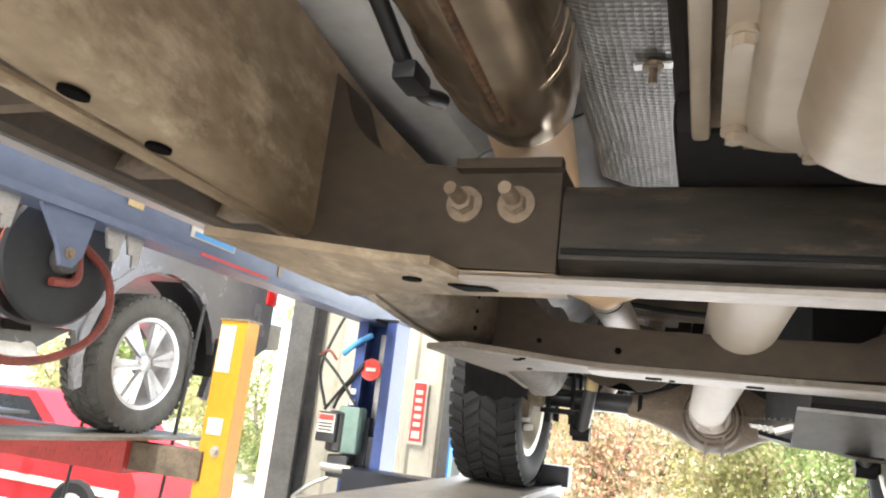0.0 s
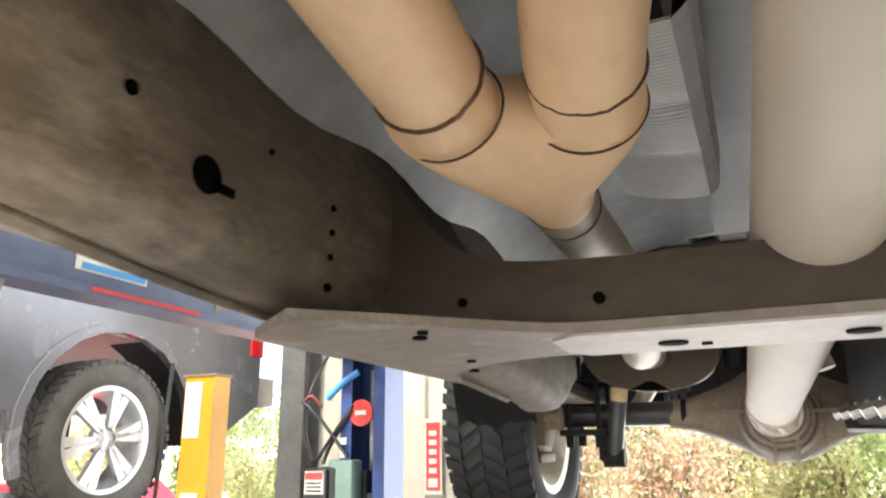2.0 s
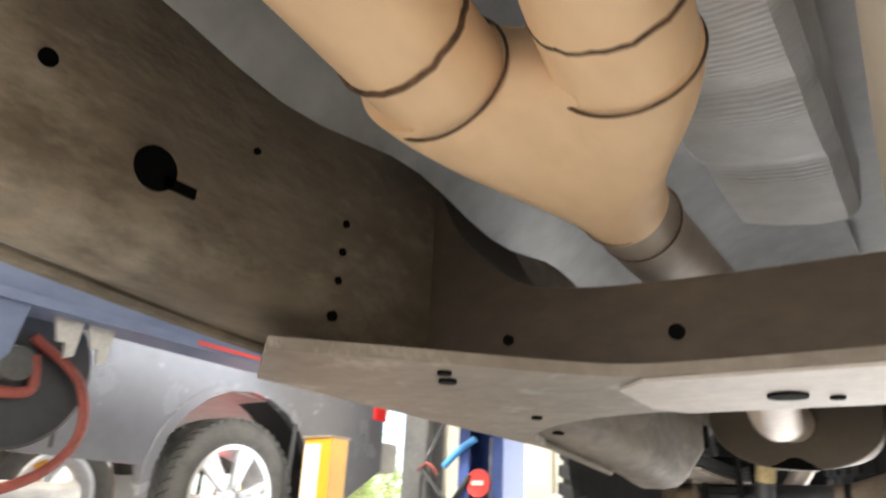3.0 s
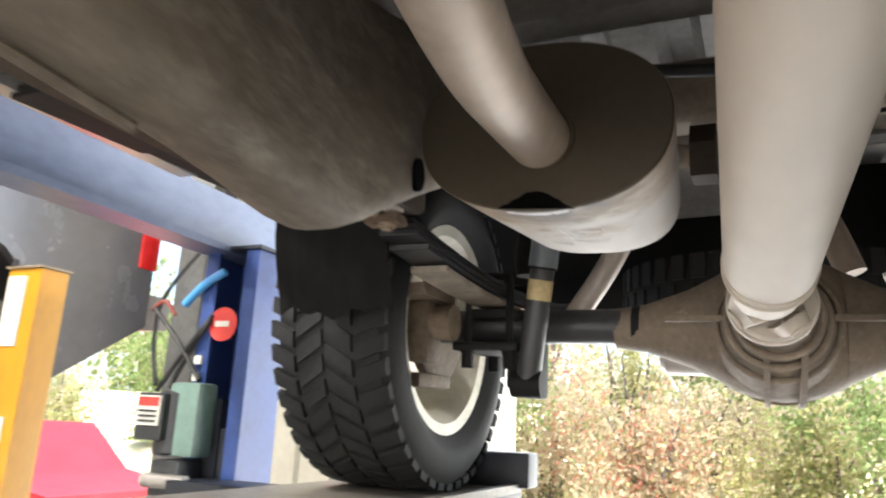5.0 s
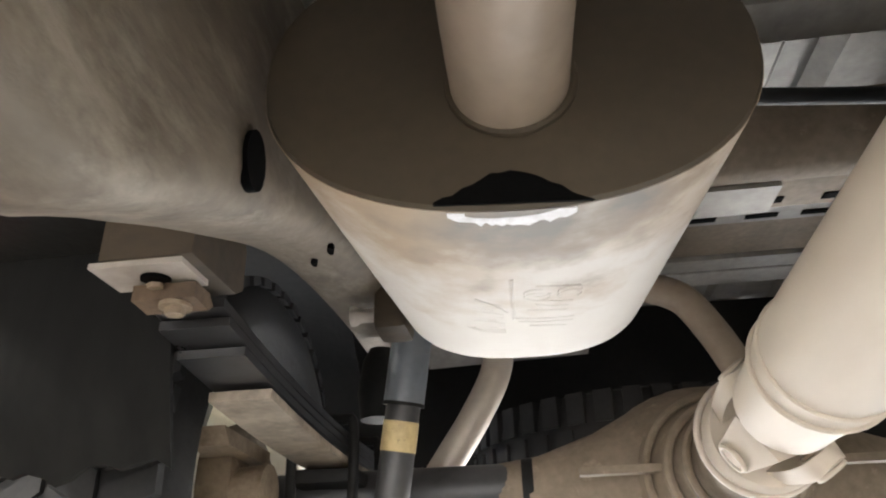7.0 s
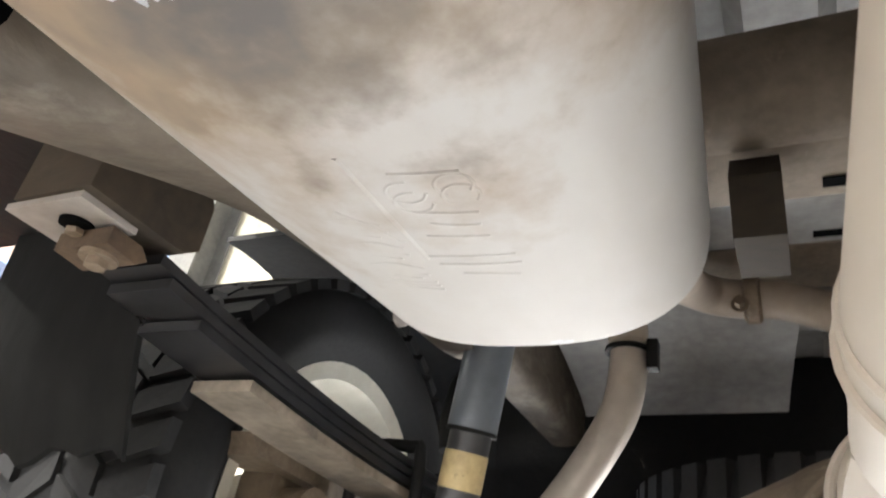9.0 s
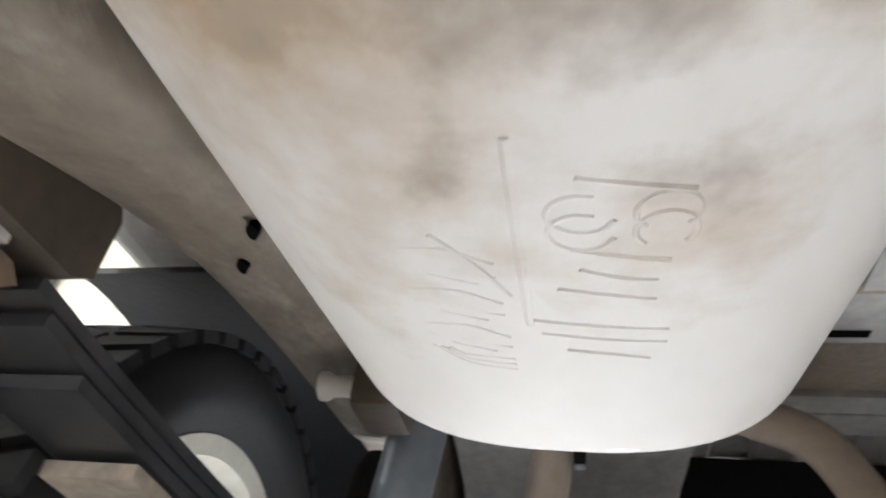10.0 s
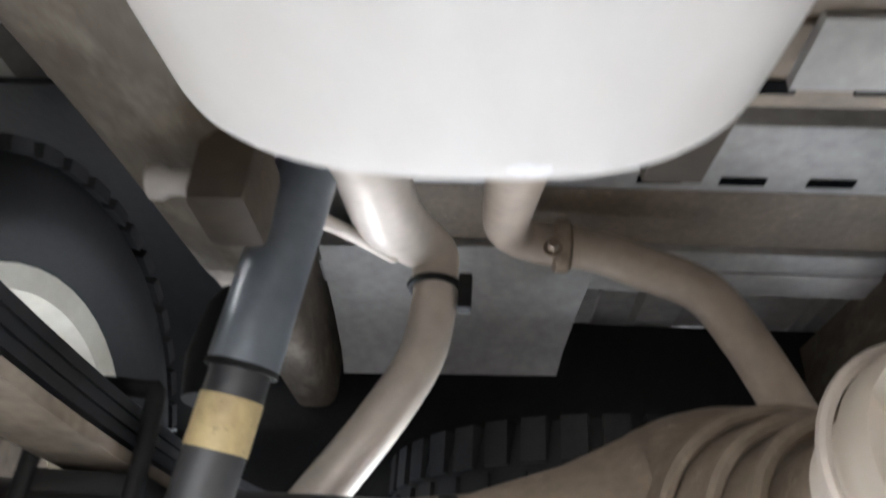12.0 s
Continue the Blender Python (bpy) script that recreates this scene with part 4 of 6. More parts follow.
# bracket of the transmission crossmember, curving up to the rail
top = curve([(-0.372, 2.15), (-0.345, 2.13), (-0.32, 2.075), (-0.27, 2.04), (-0.2, 2.03), (-0.1, 2.027)])
for s, e in ((-1, 0.1), (1, 0.30)):
    o = [(s * -a, b) for a, b in top if -a >= e] + [(s * e, 2.03), (s * e, 1.927), (s * 0.31, 1.93), (s * 0.372, 1.945)]
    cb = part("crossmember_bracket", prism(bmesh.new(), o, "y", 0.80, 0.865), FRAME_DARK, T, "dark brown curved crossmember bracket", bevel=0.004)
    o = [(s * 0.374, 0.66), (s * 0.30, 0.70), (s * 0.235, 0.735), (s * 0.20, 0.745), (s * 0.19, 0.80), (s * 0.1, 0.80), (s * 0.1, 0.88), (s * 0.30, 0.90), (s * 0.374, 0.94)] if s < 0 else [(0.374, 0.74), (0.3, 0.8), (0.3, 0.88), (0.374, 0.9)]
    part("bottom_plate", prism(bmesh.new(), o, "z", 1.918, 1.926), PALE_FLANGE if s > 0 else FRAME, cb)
    if s > 0:
        continue
    part("top_lip", box(s * 0.098, s * 0.2, 0.785, 0.80, 2.022, 2.032), FRAME_DARK, cb)
    for x in (0.141, 0.192):
        bm = bolt(bmesh.new(), (s * x, 0.80, 1.99), (0, -1, 0), 0.011, 0.012, 0.018)
        bmesh.ops.create_cone(bm, cap_ends=True, segments=14, radius1=0.0075, radius2=0.006, depth=0.03, matrix=Matrix.Translation((s * x, 0.768, 1.992)) @ Matrix.Rotation(radians(90), 4, "X"))
        part("stud_nut", bm, STEEL_BROWN, cb, "dusty nut with protruding stud")
    part("drain_hole", disc((s * 0.242, 0.81, 1.9175), (0, 0, 1), 0.010, 0.003), HOLE, cb)
    part("slot_hole", prism(bmesh.new(), [(s * 0.21, 0.825), (s * 0.17, 0.83), (s * 0.165, 0.85), (s * 0.2, 0.855), (s * 0.205, 0.845)], "z", 1.9155, 1.9175), HOLE, cb)
bm = bmesh.new()
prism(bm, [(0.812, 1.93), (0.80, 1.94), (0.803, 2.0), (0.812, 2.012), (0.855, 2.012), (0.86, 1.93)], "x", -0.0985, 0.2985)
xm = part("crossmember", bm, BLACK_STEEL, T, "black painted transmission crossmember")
part("lower_flange", prism(bmesh.new(), [(0.8, 1.9165), (0.795, 1.9205), (0.8, 1.9245), (0.852, 1.9265), (0.857, 1.918)], "x", -0.19, 0.2995), PALE_FLANGE, xm, "dusty lower flange with floor light in its pale colour")
bm = bmesh.new()
cuboid(bm, -0.097, 0.297, 0.797, 0.8025, 1.944, 1.950)
part("pressed_rib", bm, BLACK, xm, bevel=0.002)

# second crossmember with wide gussets
top2 = curve([(-0.376, 2.15), (-0.365, 2.12), (-0.33, 2.06), (-0.27, 2.01), (-0.20, 1.995), (-0.1, 1.99), (0, 1.989)])
outl = top2 + [(0.15, 1.989), (0.28, 1.99), (0.335, 2.02), (0.36, 2.07), (0.376, 2.15)] + [(0.376, 1.93), (0.2, 1.922), (-0.2, 1.922), (-0.376, 1.93)]
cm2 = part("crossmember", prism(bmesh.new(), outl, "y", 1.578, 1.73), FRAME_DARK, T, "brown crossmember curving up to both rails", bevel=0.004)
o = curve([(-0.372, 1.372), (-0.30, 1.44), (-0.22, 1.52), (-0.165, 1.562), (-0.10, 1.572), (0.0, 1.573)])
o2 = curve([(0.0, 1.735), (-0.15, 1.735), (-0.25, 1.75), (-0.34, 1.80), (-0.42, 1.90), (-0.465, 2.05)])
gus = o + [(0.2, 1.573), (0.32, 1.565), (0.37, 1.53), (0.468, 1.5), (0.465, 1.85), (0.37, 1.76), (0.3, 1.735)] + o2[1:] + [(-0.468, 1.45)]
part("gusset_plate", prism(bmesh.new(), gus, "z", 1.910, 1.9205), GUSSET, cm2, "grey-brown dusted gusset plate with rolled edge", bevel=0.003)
part("lower_flange", prism(bmesh.new(), [(-0.155, 1.572), (-0.185, 1.60), (-0.19, 1.70), (-0.165, 1.733), (0.36, 1.733), (0.36, 1.572)], "z", 1.9065, 1.9095), PALE_FLANGE, cm2, "worn lower flange with floor light in its pale colour")
for x, y, r, ov in ((-0.064, 1.66, 0.016, 1.8), (0.12, 1.66, 0.016, 1.8), (-0.03, 1.68, 0.006, 1.6), (-0.307, 1.52, 0.008, 1.5), (-0.29, 1.49, 0.006, 1), (-0.33, 1.73, 0.006, 1)):
    part("drain_hole", disc((x, y, 1.9055 if -0.18 < x < 0.36 else 1.9085), (0, 0, 1), r, 0.003, 20, 1.0), HOLE, cm2)
part("drain_hole", disc((-0.126, 1.5765, 1.946), (0, -1, 0), 0.0065, 0.004), HOLE, cm2)
part("drain_hole", disc((-0.28, 1.5765, 1.955), (0, -1, 0), 0.005, 0.004), HOLE, cm2)
# rear crossmembers over the axle
station = REAR
for y0, y1, z0, z1, m_ in ((3.17, 3.26, 2.225, 2.30, DIFF), (3.43, 3.56, 2.355, 2.42, BEDPAN), (3.70, 3.76, 2.35, 2.42, BEDPAN)):
    ob = part("crossmember", box(-0.372, 0.372, y0, y1, z0, z1), m_, T, bevel=0.008)
    for x in (-0.05, 0.05, 0.155, 0.25) if y0 < 3.6 else ():
        part("slot_hole", box(x, x + 0.055, y1 - 0.035, y1 - 0.02, z0 - 0.002, z0 - 0.0005), HOLE, ob)
part("crossmember", box(-0.372, 0.372, 3.565, 3.695, 2.36, 2.42), DIFF, T)
part("cross_tube", tube(bmesh.new(), [(-0.40, 3.11, 2.24), (0.40, 3.11, 2.24)], 0.05, 24, 1), DIFF, T, "brown round crossmember over the muffler")
part("hanger_bracket", prism(bmesh.new(), [(3.12, 2.16), (3.135, 2.11), (3.22, 2.12), (3.235, 2.2), (3.15, 2.2)], "x", -0.125, -0.085), FRAME_DARK, T, "brown exhaust hanger bracket", bevel=0.004)
part("plate", box(-0.02, 0.07, 3.135, 3.2, 2.19, 2.20), BEDPAN, T)
bm = bmesh.new()
for i in range(12):
    x = -0.9 + i * 0.155
    prism(bm, [(x, 2.434), (x + 0.02, 2.405), (x + 0.09, 2.405), (x + 0.11, 2.434)], "y", 2.55, 4.5)
part("bed_ribs", bm, BEDPAN, T, "grey ribbed underside of truck bed")
for y in (2.75, 3.0, 3.75, 4.2):
    part("bed_sill", box(-0.8, 0.8, y, y + 0.07, 2.345, 2.402), BEDPAN, T, bevel=0.008)

station = FRONT

# driveline tunnel and heat shields
bm = bmesh.new()
prism(bm, [(-0.36, 2.25), (-0.30, 2.27), (-0.2, 2.285), (0.2, 2.285), (0.36, 2.25), (0.36, 2.26), (0.2, 2.295), (-0.2, 2.295), (-0.36, 2.26)], "y", 0.3, 2.5)
part("tunnel", bm, FLOORPAN, T, "smooth grey floor tunnel")
bm = bmesh.new()
sec = []
for i in range(22):
    y = 0.42 + i * 0.03
    w = 0.0012 * math.sin(i * 1.3) - (0.012 if i > 18 else 0.0) * (i - 18) / 3
    sec.append([(-0.10, y, 2.12 + w), (-0.06, y, 2.105 + w), (-0.005, y, 2.10 + w), (0.012, y, 2.13 + w), (0.012, y, 2.135 + w), (-0.007, y, 2.105 + w), (-0.06, y, 2.11 + w), (-0.10, y, 2.125 + w)])
strip(bm, sec)
hs = part("heat_shield", bm, SHIELD, T, "silver dimpled heat shield")
part("shield_bolt", bolt(bmesh.new(), (-0.02, 0.75, 2.10), (0, 0, -1), 0.004, 0.014, 0.009), STEEL_BROWN, hs)
part("shield_clip", box(-0.036, -0.004, 0.745, 0.755, 2.098, 2.10), STEEL, hs)
bm = bmesh.new()
sec = []
for j in range(145):
    i = j / 4.5
    y = 1.40 + i * 0.018
    k = 0.008 * math.exp(-((i - 11) / 1.6) ** 2) + 0.008 * math.exp(-((i - 22) / 1.6) ** 2) + 0.003 * math.sin(i * 0.35)
    k += 0.012 + 0.0012 * i + 0.0011 * (j % 2)
    sec.append([(-0.14, y, 2.15 + k), (-0.10, y, 2.138 + k), (-0.05, y, 2.130 + k), (-0.016, y, 2.13 + k), (-0.004, y, 2.14 + k), (0.004, y, 2.25), (0.006, y, 2.252), (-0.001, y, 2.144 + k), (-0.016, y, 2.134 + k), (-0.05, y, 2.134 + k), (-0.10, y, 2.142 + k), (-0.138, y, 2.154 + k)])
strip(bm, sec)
part("heat_shield", bm, SHIELD3, T, "silver pleated heat shield beside the exhaust", smooth=radians(20))
bm = bmesh.new()
sec = []
for i in range(30):
    y = 1.1 + i * 0.045
    k = 0.01 * math.sin(i * 0.9)
    sec.append([(-0.34, y, 2.10 + k), (-0.28, y, 2.16), (-0.2, y, 2.20 + k), (-0.08, y, 2.235), (-0.03, y, 2.24), (-0.03, y, 2.245), (-0.08, y, 2.241), (-0.2, y, 2.196 + k), (-0.28, y, 2.166), (-0.34, y, 2.106 + k)])
strip(bm, sec)
part("heat_shield", bm, SHIELD2, T, "dull grey pressed heat shield over exhaust")

# transmission, pan and transfer tail
bm = prism(bmesh.new(), [(0.02, 2.13), (0.02, 2.02), (0.05, 2.02), (0.05, 2.01), (0.36, 2.01), (0.36, 2.25), (0.1, 2.25)], "y", -0.3, 0.72)
tr = part("transmission", bm, CAST, T, "brown cast transmission case", bevel=0.01)


def round_rect(x0, x1, y0, y1, z, r, n=6):
    out = []
    for cx, cy, a0 in ((x1 - r, y1 - r, 0), (x0 + r, y1 - r, 90), (x0 + r, y0 + r, 180), (x1 - r, y0 + r, 270)):
        out += [(cx + r * math.cos(radians(a0 + 90 * i / n)), cy + r * math.sin(radians(a0 + 90 * i / n)), z) for i in range(n + 1)]
    return out


secs = [round_rect(0.046 + e, 0.33 - e, 0.1 + e, 0.668 - e, z, 0.045) for e, z in ((0.0, 2.012), (0.0, 1.995), (0.003, 1.985), (0.012, 1.978))]
pan = part("oil_pan", strip(bmesh.new(), secs), PAN, T, "dusty beige pressed steel transmission pan", smooth=radians(70))
secs = [round_rect(0.070 + e, 0.318 - e, 0.12 + e, 0.640 - e, z, 0.05) for e, z in ((0.0, 1.990), (0.004, 1.965), (0.008, 1.955), (0.016, 1.947), (0.028, 1.943))]
part("pan_sump", strip(bmesh.new(), secs), PAN, pan, smooth=radians(70))
part("pan_flange", strip(bmesh.new(), [round_rect(0.033, 0.345, 0.08, 0.684, z, 0.05) for z in (1.9985, 1.992)]), PAN, pan)
for i in range(5):
    part("pan_bolt", bolt(bmesh.new(), (0.041, 0.16 + i * 0.12, 1.992), (0, 0, -1), 0.006, 0.006, 0.008), PAN, pan)
for i in range(3):
    part("pan_bolt", bolt(bmesh.new(), (0.09 + i * 0.1, 0.676, 1.992), (0, 0, -1), 0.006, 0.006, 0.008), PAN, pan)
part("cooler_tube", box(0.014, 0.027, 0.1, 0.70, 2.008, 2.028), PAN, T, "beige flat tube beside pan", bevel=0.004)
part("cooler_line", tube(bmesh.new(), [(0.036, 0.1, 2.03), (0.036, 0.7, 2.03), (0.05, 0.9, 2.06)], 0.008, 10), BLACK, T)
part("mount_block", box(0.0, 0.34, 0.70, 0.86, 2.014, 2.055), BLACK, T, "black rubber transmission mount", bevel=0.012)
part("tail_housing", lathe(bmesh.new(), [(0.0, 0.12), (0.15, 0.10), (0.3, 0.075), (0.34, 0.07)], (0.13, 0.72, 2.15), "y", 28), CAST, T)

# catalytic converter
cat = part("catalytic_converter", tube(bmesh.new(), [(-0.16, 0.22, 2.20), (-0.155, 0.42, 2.16), (-0.15, 0.5, 2.145), (-0.145, 0.6, 2.125), (-0.14, 0.74, 2.10), (-0.138, 0.80, 2.09)], [0.045, 0.045, 0.062, 0.064, 0.061, 0.046], 32, 6), CAT, T, "straw-tinted stainless catalytic converter")
for i, y in enumerate((0.50, 0.60, 0.655, 0.675, 0.695, 0.78)):
    c = Vector((-0.15 + (y - 0.5) * 0.04, y, 2.145 - (y - 0.5) * 0.185))
    bm = bmesh.new()
    bmesh.ops.create_cone(bm, segments=32, radius1=0.0655 if y < 0.74 else 0.049, radius2=0.0655 if y < 0.74 else 0.049, depth=0.011, cap_ends=True, matrix=Matrix.Translation(c) @ Matrix.Rotation(radians(90 + 10), 4, "X"))
    part("clamp_band" if y > 0.74 else "rolled_rib", bm, CAT if 0.61 < y < 0.74 else CAT, cat, bevel=0.004)
part("seam_weld", tube(bmesh.new(), [(-0.150, 0.47, 2.092), (-0.145, 0.58, 2.064), (-0.140, 0.72, 2.042)], 0.004, 8), WELD, cat, "dark welded seam")
part("sensor_wire", tube(bmesh.new(), [(-0.25, 0.5, 2.17), (-0.235, 0.62, 2.13), (-0.225, 0.72, 2.08), (-0.22, 0.78, 2.09)], 0.008, 10), CABLE, T, "black oxygen sensor lead")
part("sensor_plug", box(-0.235, -0.212, 0.69, 0.73, 2.07, 2.088), PLASTIC, T, bevel=0.004)

# exhaust Y
yl = [(-0.142, 0.80, 2.09), (-0.158, 0.95, 2.083), (-0.174, 1.10, 2.075), (-0.188, 1.28, 2.064), (-0.192, 1.345, 2.060)]
yr = [(0.04, 0.98, 2.26), (0.012, 1.04, 2.19), (-0.014, 1.11, 2.138), (-0.045, 1.20, 2.098), (-0.070, 1.29, 2.072), (-0.083, 1.365, 2.060)]
ex = part("exhaust_pipe", tube(bmesh.new(), yl, 0.0435, 32, 6), TAN_PIPE, T, "tan heat-coloured twin exhaust pipes joining")
part("second_pipe", tube(bmesh.new(), yr, 0.0445, 32, 6), TAN_PIPE, ex)
# collector: two round mouths blend to one neck
secs = []
for i in range(19):
    t = i / 18
    y = 1.336 + 0.224 * t
    e = 3 * t * t - 2 * t ** 3
    cxm, cz = -0.138 - 0.02 * t, 2.060 - 0.001 * t
    sep = 0.055 * (1 - e)
    r = 0.0465 + (0.039 - 0.0465) * t
    ring = []
    for k in range(56):
        a = 2 * math.pi * k / 56
        c, s_ = math.cos(a), math.sin(a)
        x = cxm + c * r + math.copysign(sep, c) * min(1, abs(c) * 2.0)
        pinch = 1 - 0.5 * (1 - t) ** 3 * max(0, 1 - abs(c) * 2.4)
        ring.append((x, y + 0.3 * (x - cxm) * (1 - t), cz + s_ * r * pinch))
    secs.append(ring)
part("collector", strip(bmesh.new(), secs), TAN_PIPE, ex, "tan pressed exhaust collector", smooth=radians(80))
wr = random.Random(3)
for pts_, y_end in ((yl, 1.328), (yr, 1.364)):
    a, b = Vector(pts_[-2]), Vector(pts_[-1])
    d = (b - a).normalized()
    sd = Vector((0, 0, 1)).cross(d).normalized()
    up = d.cross(sd)
    for back, rad, rr, wob in ((0.048, 0.0442, 0.0021, 0.0013), (0.0, 0.0468, 0.0012, 0.0)):
        c = a + d * ((y_end - back - a.y) / d.y)
        ring = [c + rad * (math.cos(q) * sd + math.sin(q) * up) + d * wr.uniform(-wob, wob) for q in [2 * math.pi * i / 40 for i in range(41)]]
        part("weld_bead", tube(bmesh.new(), ring, rr, 6, 1), WELD, ex)
for y in (1.556, 1.60):
    bm = tube(bmesh.new(), [Vector((-0.159 + 0.0385 * math.cos(q), y, 2.059 + 0.0385 * math.sin(q))) for q in [2 * math.pi * i / 30 for i in range(31)]], 0.0012, 6, 1)
    part("weld_bead", bm, WELD, ex)
part("intermediate_pipe", tube(bmesh.new(), [(-0.158, 1.54, 2.059), (-0.160, 1.64, 2.057), (-0.155, 1.85, 2.045), (-0.155, 2.05, 2.01), (-0.18, 2.25, 1.99), (-0.205, 2.42, 2.0), (-0.217, 2.56, 2.018), (-0.2195, 2.70, 2.030)], [0.038, 0.038, 0.038, 0.039, 0.0395, 0.04, 0.04, 0.04], 32, 8), MIDPIPE, ex, "dusty brown-grey exhaust pipe into muffler")


# muffler
station = REAR
MUF = ((2.687, -0.241, 2.035, 0.138, 0.094, 2.25, 3.0), (3.0, -0.243, 2.043, 0.1145, 0.080, 2.6, 0.8))


def muffler_ring(y, n=72, grow=1.0):
    """Rounded oval at y, tapering and levelling out towards the rear."""
    t = max(0.0, min(1.0, (y - MUF[0][0]) / (MUF[1][0] - MUF[0][0])))
    cx, cz, a, b, p, tilt = [u + (w - u) * t for u, w in zip(MUF[0][1:], MUF[1][1:])]
    out = []
    for k in range(n):
        q = 2 * math.pi * k / n
        c, s_ = math.cos(q), math.sin(q)
        x, z = grow * a * math.copysign(abs(c) ** (2 / p), c), grow * b * math.copysign(abs(s_) ** (2 / p), s_)
        ca, sa = math.cos(radians(-tilt)), math.sin(radians(-tilt))
        out.append((cx + x * ca - z * sa, y, cz + x * sa + z * ca))
    return out


def muffler_bottom(x, y):
    """Height of the muffler's underside."""
    low = sorted((abs(v[0] - x), v[2]) for v in muffler_ring(y, 200) if v[2] < 2.0)
    return low[0][1]


secs = [muffler_ring(2.687 + 0.313 * i / 13) for i in range(14)]
for k, dy in ((0.99, 0.006), (0.965, 0.011), (0.93, 0.013), (0.8, 0.015)):
    secs.append([(v[0], 3.0 + dy, v[2]) for v in muffler_ring(3.0, grow=k)])
mf = part("muffler", strip(bmesh.new(), secs), MUFFLER, T, "large pale aluminised oval muffler with stained underside", smooth=radians(60))
part("front_cap", strip(bmesh.new(), [[(v[0], 2.683, v[2]) for v in muffler_ring(2.687, grow=0.985)], [(v[0], 2.6865, v[2]) for v in muffler_ring(2.687, grow=0.997)]]), MUFFLER_END, mf, "dark brown end cap with shade in its colour")
bm = tube(bmesh.new(), [Vector((-0.2375 + 0.0335 * math.cos(q), 2.682, 2.019 + 0.0335 * math.sin(q))) for q in [2 * math.pi * i / 30 for i in range(31)]], 0.003, 8, 1)
part("inlet_weld", bm, MUFFLER_END, mf)
# soot fan rising from the lower seam, with an uneven upper edge
sr = random.Random(8)
top_edge = [(-0.282 + 0.08 * i / 16, 1.9465 - 0.07 * 0.08 * i / 16 + 0.017 * math.sin(math.pi * i / 16) ** 1.5 + sr.uniform(0, 0.002)) for i in range(17)]
part("soot_patch", prism(bmesh.new(), top_edge + [(-0.202, 1.9405), (-0.282, 1.9455)], "y", 2.6815, 2.6832), HOLE, mf, "black burnt patch at seam")
flakes = [(-0.276, 2.6885)]
for i in range(25):
    u = i / 24
    flakes.append((-0.276 + 0.066 * u, 2.693 + 0.012 * math.sin(math.pi * u) ** 0.6 * sr.uniform(0.45, 1.0)))
flakes.append((-0.210, 2.6885))
secs = [[(x, y, muffler_bottom(x, y) - 0.0009) for x, y in flakes]]
secs.append([(p[0], p[1], p[2] + 0.0022) for p in secs[0]])
part("flaking_patch", strip(bmesh.new(), secs), FLAKE_GLINT, mf, "white flaking coating by the burnt seam")
lr = random.Random(11)


def worn_mark(bm, pts, r):
    """One softly pressed stroke that follows the underside."""
    tube(bm, [(x, y, muffler_bottom(x, y) + r * 0.68) for x, y in pts], r, 8, 3)


# two rows of pressed marks, too worn to read, with a ridge between them
bm = bmesh.new()
for i in range(7):
    y = 2.835 + i * 0.0115
    x0, x1 = -0.287, -0.257
    if i == 6:
        for k in range(3):
            worn_mark(bm, [(x0 + 0.003 * k, y - 0.002), (x0 + 0.012, y + 0.009 - 0.0035 * k), (x1, y + 0.012 - 0.0045 * k)], 0.0013)
    elif i % 2:
        worn_mark(bm, [(x0, y), (x1, y + 0.005)], 0.0014)
        worn_mark(bm, [(x0 + 0.008, y + 0.005), (x1 - 0.006, y + 0.009)], 0.0012)
    else:
        worn_mark(bm, [(x0, y + 0.004), (x0 + 0.016, y + 0.002), (x1, y + 0.009)], 0.0014)
part("pressed_lettering", bm, MUFFLER, mf, "worn unreadable pressed lettering")
bm = bmesh.new()
for y, x0, x1 in ((2.805, -0.232, -0.203), (2.836, -0.234, -0.207), (2.846, -0.232, -0.21), (2.857, -0.239, -0.21), (2.877, -0.248, -0.205), (2.886, -0.246, -0.205), (2.898, -0.238, -0.21)):
    worn_mark(bm, [(x0, y), ((x0 + x1) / 2, y + lr.uniform(0.002, 0.005)), (x1, y + 0.007)], 0.0016)
for y in (2.82, 2.828):
    worn_mark(bm, [(-0.231 + 0.009 * math.cos(q), y + 0.008 * math.sin(q)) for q in [0.3 + i * 0.6 for i in range(9)]], 0.0013)
    worn_mark(bm, [(-0.209 + 0.008 * math.cos(q), y + 0.008 * math.sin(q)) for q in [2.3 + i * 0.6 for i in range(9)]], 0.0013)
part("pressed_lettering", bm, MUFFLER, mf, "worn unreadable pressed lettering")
bm = bmesh.new()
worn_mark(bm, [(-0.2475, 2.79), (-0.2485, 2.83), (-0.2495, 2.88)], 0.002)
worn_mark(bm, [(-0.274, 2.83), (-0.262, 2.845), (-0.254, 2.862)], 0.0014)
part("pressed_ridge", bm, MUFFLER, mf)
# pressed bump, its glint put in as a whiter colour
bm = bmesh.new()
bmesh.ops.create_uvsphere(bm, u_segments=20, v_segments=10, radius=1, matrix=Matrix.Translation((-0.220, 3.001, 1.9685)) @ Matrix.Diagonal((0.017, 0.008, 0.0055, 1)))
part("drain_dimple", bm, FLAKE_GLINT, mf, "pressed bump on seam with its glint in the pale colour")
